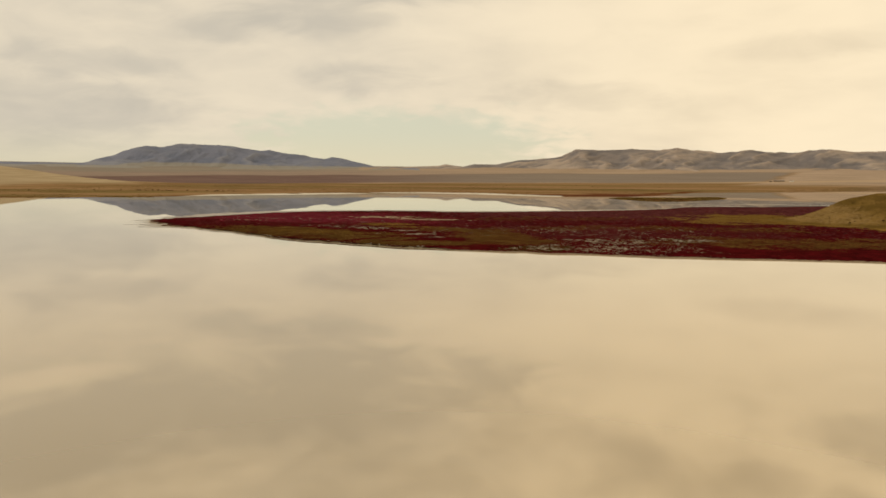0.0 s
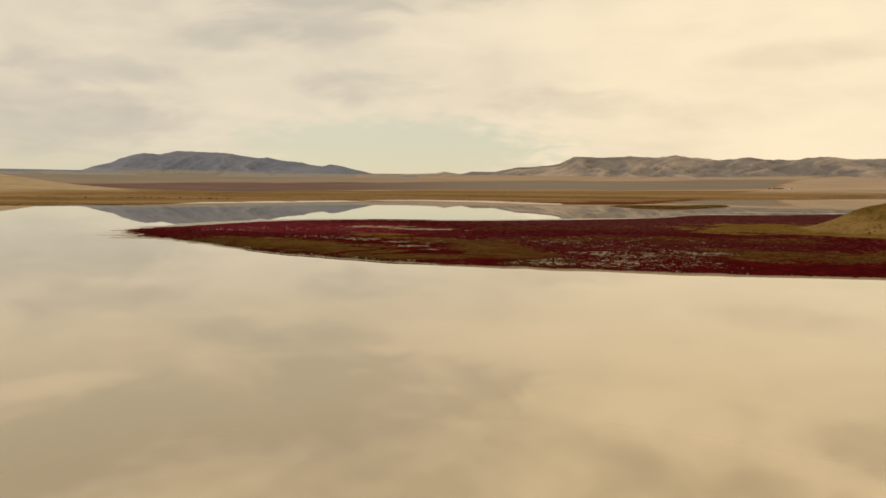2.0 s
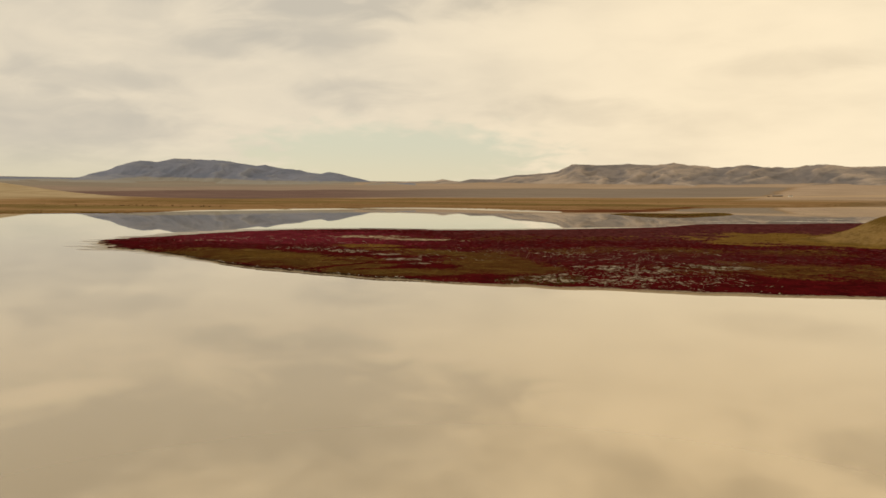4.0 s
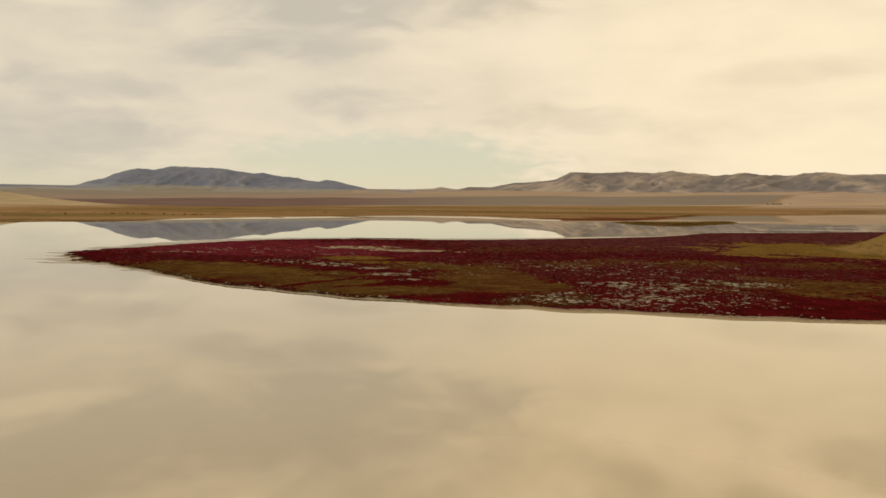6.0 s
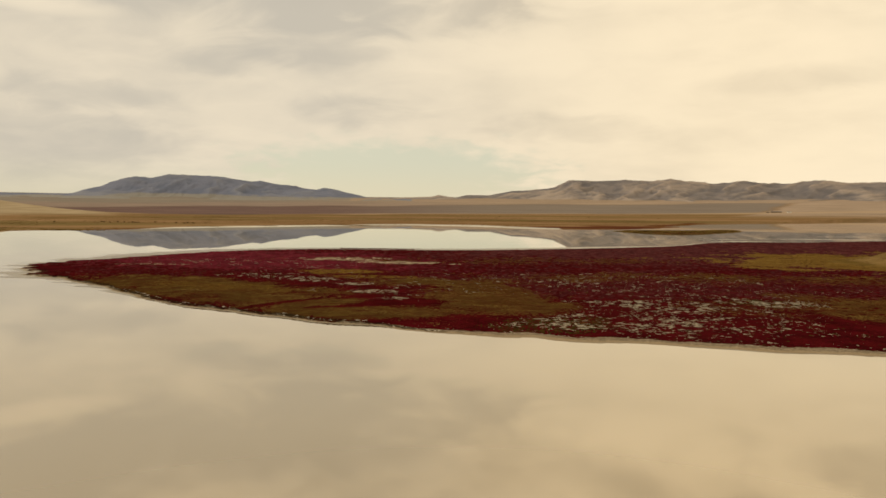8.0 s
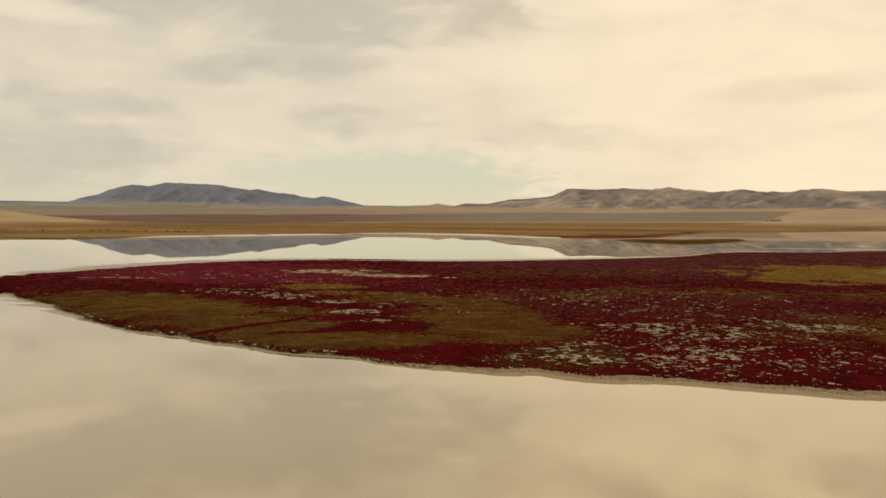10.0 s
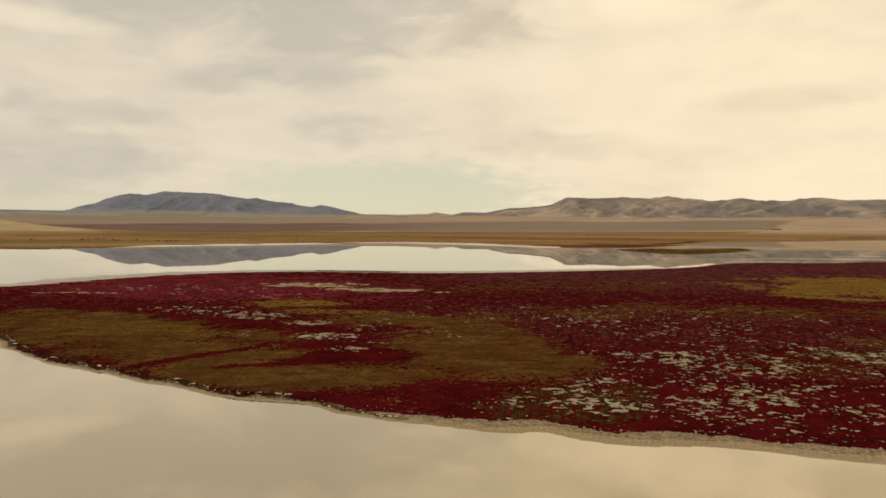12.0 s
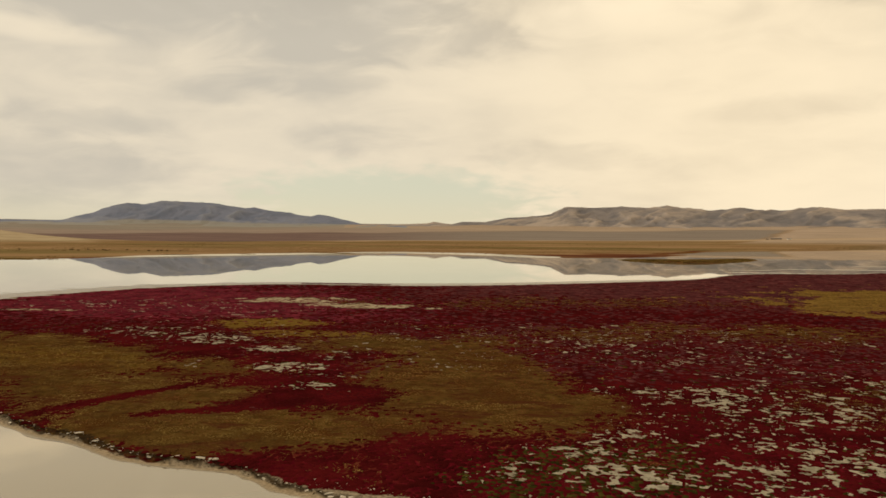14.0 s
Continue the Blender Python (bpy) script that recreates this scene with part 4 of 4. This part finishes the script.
# ---- plants of the peninsula ----
def plants():
    xs, ys, sizes = [], [], []
    for x0, x1, y0, y1, step in ((-60, 48, 128, 166, 0.34), (-110, 75, 166, 205, 0.50), (-135, 110, 205, 260, 0.80), (-130, 150, 260, 330, 1.2), (-20, 200, 330, 430, 1.7), (48, 130, 126, 166, 0.7), (75, 150, 166, 205, 0.8), (-100, -60, 140, 166, 0.48)):
        x, y = jittered(x0, x1, y0, y1, step)
        xs.append(x), ys.append(y), sizes.append(np.full(x.size, step))
    x, y, size = np.concatenate(xs), np.concatenate(ys), np.concatenate(sizes)
    near = inside(PENINSULA, x, y) > 0.4
    x, y, size = x[near], y[near], size[near]
    z, pen = lands(x, y)[:2]
    st = stands(x, y, pen)
    salty = saltiness(x, y, pen)
    pick = rng.uniform(0, 1, x.size)
    over = rng.uniform(0, 1, x.size)
    free = (st["sand"] < 0.4) & ((salty < 0.02) | ((salty < 0.14) & (over < 0.6)) | (over < 0.34)) & ((st["pale"] < 0.35) | (over < 0.22)) & (knoll_rise(x, y)[1] > 0.97)
    free &= rng.uniform(0, 1, x.size) > 0.12 + 0.3 * st["pale"]
    yellow = free & (np.maximum(st["yellow"] * 0.9, st["grass"]) > pick)
    olive = free & ~yellow & (st["olive"] * 1.05 > pick)
    rim = np.maximum(blob(x, y, 4.5, 141.5, 8, 6.5, 10, 0.3, 0.4, 95, 4), blob(x, y, 42, 166, 9, 5, 0, 0.3, 0.4, 96, 4))
    rim = np.maximum(np.maximum(rim, 0.25 * smooth(-0.4, -0.1, salty)), 0.9 * (salty > 0)) * smooth(205, 188, y)
    green = free & ~yellow & ~olive & (rim * 0.8 > pick)
    red = free & ~yellow & ~olive & ~green
    maroon = red & (np.maximum(st["dull"] * 0.95, 0.22 * smooth(172, 200, y)) * (1 - 0.6 * st["bright"]) > rng.uniform(0, 1, x.size))
    brown = olive & (rng.uniform(0, 1, x.size) < 0.06 + 0.75 * np.maximum(smooth(0.0, 0.5, fbm(x * 0.45, y * 1.5, 5, 4, 98, 0.6)), np.maximum(0.95 * blob(x, y, -6, 169, 11.5, 28, 11, 0.4, 0.4, 99), np.maximum(0.95 * smooth(-20, 5, x) * smooth(188, 200, y), smooth(36, 48, x)))))
    olive &= ~brown
    red &= ~maroon
    pink = red & (st["bright"] * smooth(196, 214, y) * 1.2 > rng.uniform(0, 1, x.size))
    red &= ~pink
    wide = size * rng.uniform(0.55, 0.95, x.size)
    tall = np.minimum(0.04 + 0.13 * wide, 0.18) * rng.uniform(0.6, 1.3, x.size)
    wide = np.where(salty > 0.0, wide * 0.65, wide)
    ball, grass = dome(5), tuft(6)
    for sel, name, label, cat, mat, model, kr, kh in (
            (red, "red_saltwort", "carpet of low crimson saltwort plants", "plants", RED_PLANT, ball, 1.2, 0.75),
            (maroon, "maroon_saltwort", "carpet of low dull maroon saltwort plants", "plants", MAROON_PLANT, ball, 1.0, 0.9),
            (pink, "crimson_saltwort", "carpet of bright crimson saltwort near the far shore", "plants", PINK_PLANT, ball, 1.1, 0.8),
            (green, "green_saltwort", "low dark green saltwort between salt patches", "plants", GREEN_PLANT, ball, 0.9, 0.9),
            (olive, "olive_grass", "tufts of olive-brown salt meadow grass", "grass", OLIVE_PLANT, grass, 1.25, 0.9),
            (brown, "russet_grass", "tufts of russet-brown salt meadow grass", "grass", BROWN_PLANT, grass, 1.25, 0.9),
            (yellow, "yellow_turf", "tufts of short yellow-green turf grass", "grass", YELLOW_PLANT, grass, 1.2, 0.8)):
        scatter(name, label, cat, mat, model, x[sel], y[sel], z[sel], wide[sel] * kr, tall[sel] * kh)


plants()


# ---- shore: stones, clods, gravel ----
def lump(name, seed, flat):
    bm = bmesh.new()
    bmesh.ops.create_icosphere(bm, subdivisions=2, radius=1.0)
    r = random.Random(seed)
    off = Vector((r.uniform(0, 50), r.uniform(0, 50), r.uniform(0, 50)))
    for v in bm.verts:
        d = v.co.normalized()
        v.co = d * (0.75 + 0.5 * noise.noise(d * 1.4 + off) + 0.2 * noise.noise(d * 3.5 + off))
        v.co.z *= flat
    me = bpy.data.meshes.new(name)
    bm.to_mesh(me)
    bm.free()
    return me


def shore_points(n, x0, x1, lo, hi):
    """Places along the near shore, lo to hi metres inside the water's edge."""
    x = rng.uniform(x0, x1, n * 30)
    knots = PENINSULA[PENINSULA[:, 1] < 190]
    knots = knots[np.argsort(knots[:, 0])]
    y = np.interp(x, knots[:, 0], knots[:, 1]) + rng.uniform(-2.5, 4.5, x.size)
    z, pen = lands(x, y)[:2]
    return np.stack([x, y, z], 1)[(pen > lo) & (pen < hi)][:n]


def shore_stones():
    pale = [lump("stone", 200 + i, 0.38) for i in range(5)]
    dark = [lump("clod", 300 + i, 0.55) for i in range(5)]
    for me in pale:
        me.materials.append(STONE_PALE)
    for me in dark:
        me.materials.append(STONE_DARK)
    for k, (x, y, z) in enumerate(shore_points(60, -72, -9, 0.7, 1.2)):
        ob = tagged(new("stone", pale[k % 5]), "flat pale salt-coated stone on the lake shore", "stone", "pale stones along the shore")
        s = 0.07 + 0.20 * rng.random() ** 3
        ob.matrix_world = pose(x, y, z + 0.02, 0, 0, rng.uniform(0, 360)) @ Matrix.Diagonal((s * rng.uniform(1.2, 2.6), s, s * 0.6, 1))
    for k, (x, y, z) in enumerate(shore_points(110, -95, -14, 0.5, 0.95)):
        ob = tagged(new("clod", dark[k % 5]), "dark wet peat clod broken from the shore bank", "clod", "dark clods along the shore")
        s = 0.06 + 0.14 * rng.random() ** 2
        ob.matrix_world = pose(x, y, max(z, 0.02) + 0.02, 0, 0, rng.uniform(0, 360)) @ Matrix.Diagonal((s * rng.uniform(1, 1.7), s, s * 0.8, 1))


shore_stones()


def shore_litter():
    p = shore_points(2200, -95, -13, 0.55, 1.05)
    r = rng.uniform(0.025, 0.07, len(p))
    scatter("bank_clods", "crumbled dark peat along the foot of the bank", "clods", STONE_DARK, dome(5), p[:, 0], p[:, 1], p[:, 2], r, r * 0.9)
    p = shore_points(260, -80, -6, 0.75, 1.2)
    r = rng.uniform(0.03, 0.07, len(p))
    scatter("salt_crumbs", "pale salt crumbs on the edge of the bank", "salt", STONE_PALE, dome(5), p[:, 0], p[:, 1], p[:, 2], r * 1.5, r * 0.25)
    p = shore_points(4200, -14, 75, 1.2, 2.4)
    r = rng.uniform(0.015, 0.055, len(p))
    scatter("gravel", "grey gravel and dry plant litter along the beach", "gravel", two_tone("beach_gravel", (0.095, 0.068, 0.040), (0.29, 0.225, 0.145), 0.5, 0.9, 0.1, 0.0, 0.35), dome(5), p[:, 0], p[:, 1], p[:, 2], r, r * 0.8)
    q = shore_points(150, -14, 60, 2.0, 2.6)
    r = rng.uniform(0.03, 0.07, len(q))
    scatter("salt_foam", "small pale salt crumbs at the edge of the plants", "salt", STONE_PALE, dome(5), q[:, 0], q[:, 1], q[:, 2] + 0.04, r, r * 0.6)


shore_litter()


# ---- salt crust between the plants ----
def crust_pieces(x0, x1, y0, y1, step):
    """Outlines of bare crust over a stretch of the plan, as plates of their own: lists of vertices and faces."""
    gx, gy = np.arange(x0, x1, step), np.arange(y0, y1, step)
    X, Y = np.meshgrid(gx, gy)
    Z, P = lands(X, Y)[:2]
    F = saltiness(X, Y, P)
    rows, cols = F.shape
    on = F > 0
    some = on[:-1, :-1] | on[1:, :-1] | on[:-1, 1:] | on[1:, 1:]
    cells = [tuple(c) for c in np.argwhere(some)]
    left, pieces = set(cells), []
    for start in cells:
        if start not in left:
            continue
        left.discard(start)
        todo, group = [start], []
        while todo:
            i, j = todo.pop()
            group.append((i, j))
            for c, a, b in (((i + 1, j), (i + 1, j), (i + 1, j + 1)), ((i - 1, j), (i, j), (i, j + 1)), ((i, j + 1), (i, j + 1), (i + 1, j + 1)), ((i, j - 1), (i, j), (i + 1, j))):
                if c in left and (on[a] or on[b]):
                    left.discard(c)
                    todo.append(c)
        verts, index, faces = [], {}, []

        def spot(key, x, y, z):
            if key not in index:
                index[key] = len(verts)
                verts.append((x, y, z))
            return index[key]

        for i, j in group:
            ring = [(i, j), (i, j + 1), (i + 1, j + 1), (i + 1, j)]
            poly, cut = [], []
            for a, b in zip(ring, ring[1:] + ring[:1]):
                if on[a]:
                    poly.append(spot(a, X[a], Y[a], Z[a] + 0.035))
                if on[a] != on[b]:
                    t = F[a] / (F[a] - F[b])
                    key = (min(a, b), max(a, b))
                    x, y, z = X[a] + t * (X[b] - X[a]), Y[a] + t * (Y[b] - Y[a]), Z[a] + t * (Z[b] - Z[a])
                    poly.append(spot(key, x, y, z + 0.025))
                    cut.append((key, x, y, z, on[a]))
            if len(poly) >= 3:
                faces.append(tuple(poly))
            if len(cut) == 2:
                (ka, xa, ya, za, out), (kb, xb, yb, zb, _) = cut
                low = [spot((k, "low"), x, y, z - 0.05) for k, x, y, z in ((ka, xa, ya, za), (kb, xb, yb, zb))]
                faces.append((index[ka], low[0], low[1], index[kb]) if out else (index[kb], low[1], low[0], index[ka]))
        if len(faces):
            pieces.append((len(group) * step * step, verts, faces))
    return pieces


def salt_crust():
    pieces = []
    for x0, x1, y0, y1, step in ((-12, 62, 129, 162, 0.14), (-40, -12, 150, 184, 0.20), (-12, 62, 162, 184, 0.22), (-70, 70, 184, 215, 0.28), (-70, -40, 170, 184, 0.30), (-125, -40, 215, 250, 0.5)):
        pieces += crust_pieces(x0, x1, y0, y1, step)
    pieces.sort(key=lambda p: -p[0])
    for _, verts, faces in pieces[:280]:
        me = bpy.data.meshes.new("salt_patch")
        me.from_pydata(verts, [], faces)
        part("salt_patch", me, CRUST, ground)
    verts, faces = [], []
    for _, v, f in pieces[280:]:
        k = len(verts)
        verts += v
        faces += [tuple(i + k for i in p) for p in f]
    me = bpy.data.meshes.new("salt_flecks")
    me.from_pydata(verts, [], faces)
    tagged(part("salt_flecks", me, CRUST, ground), kind="stuff")


salt_crust()
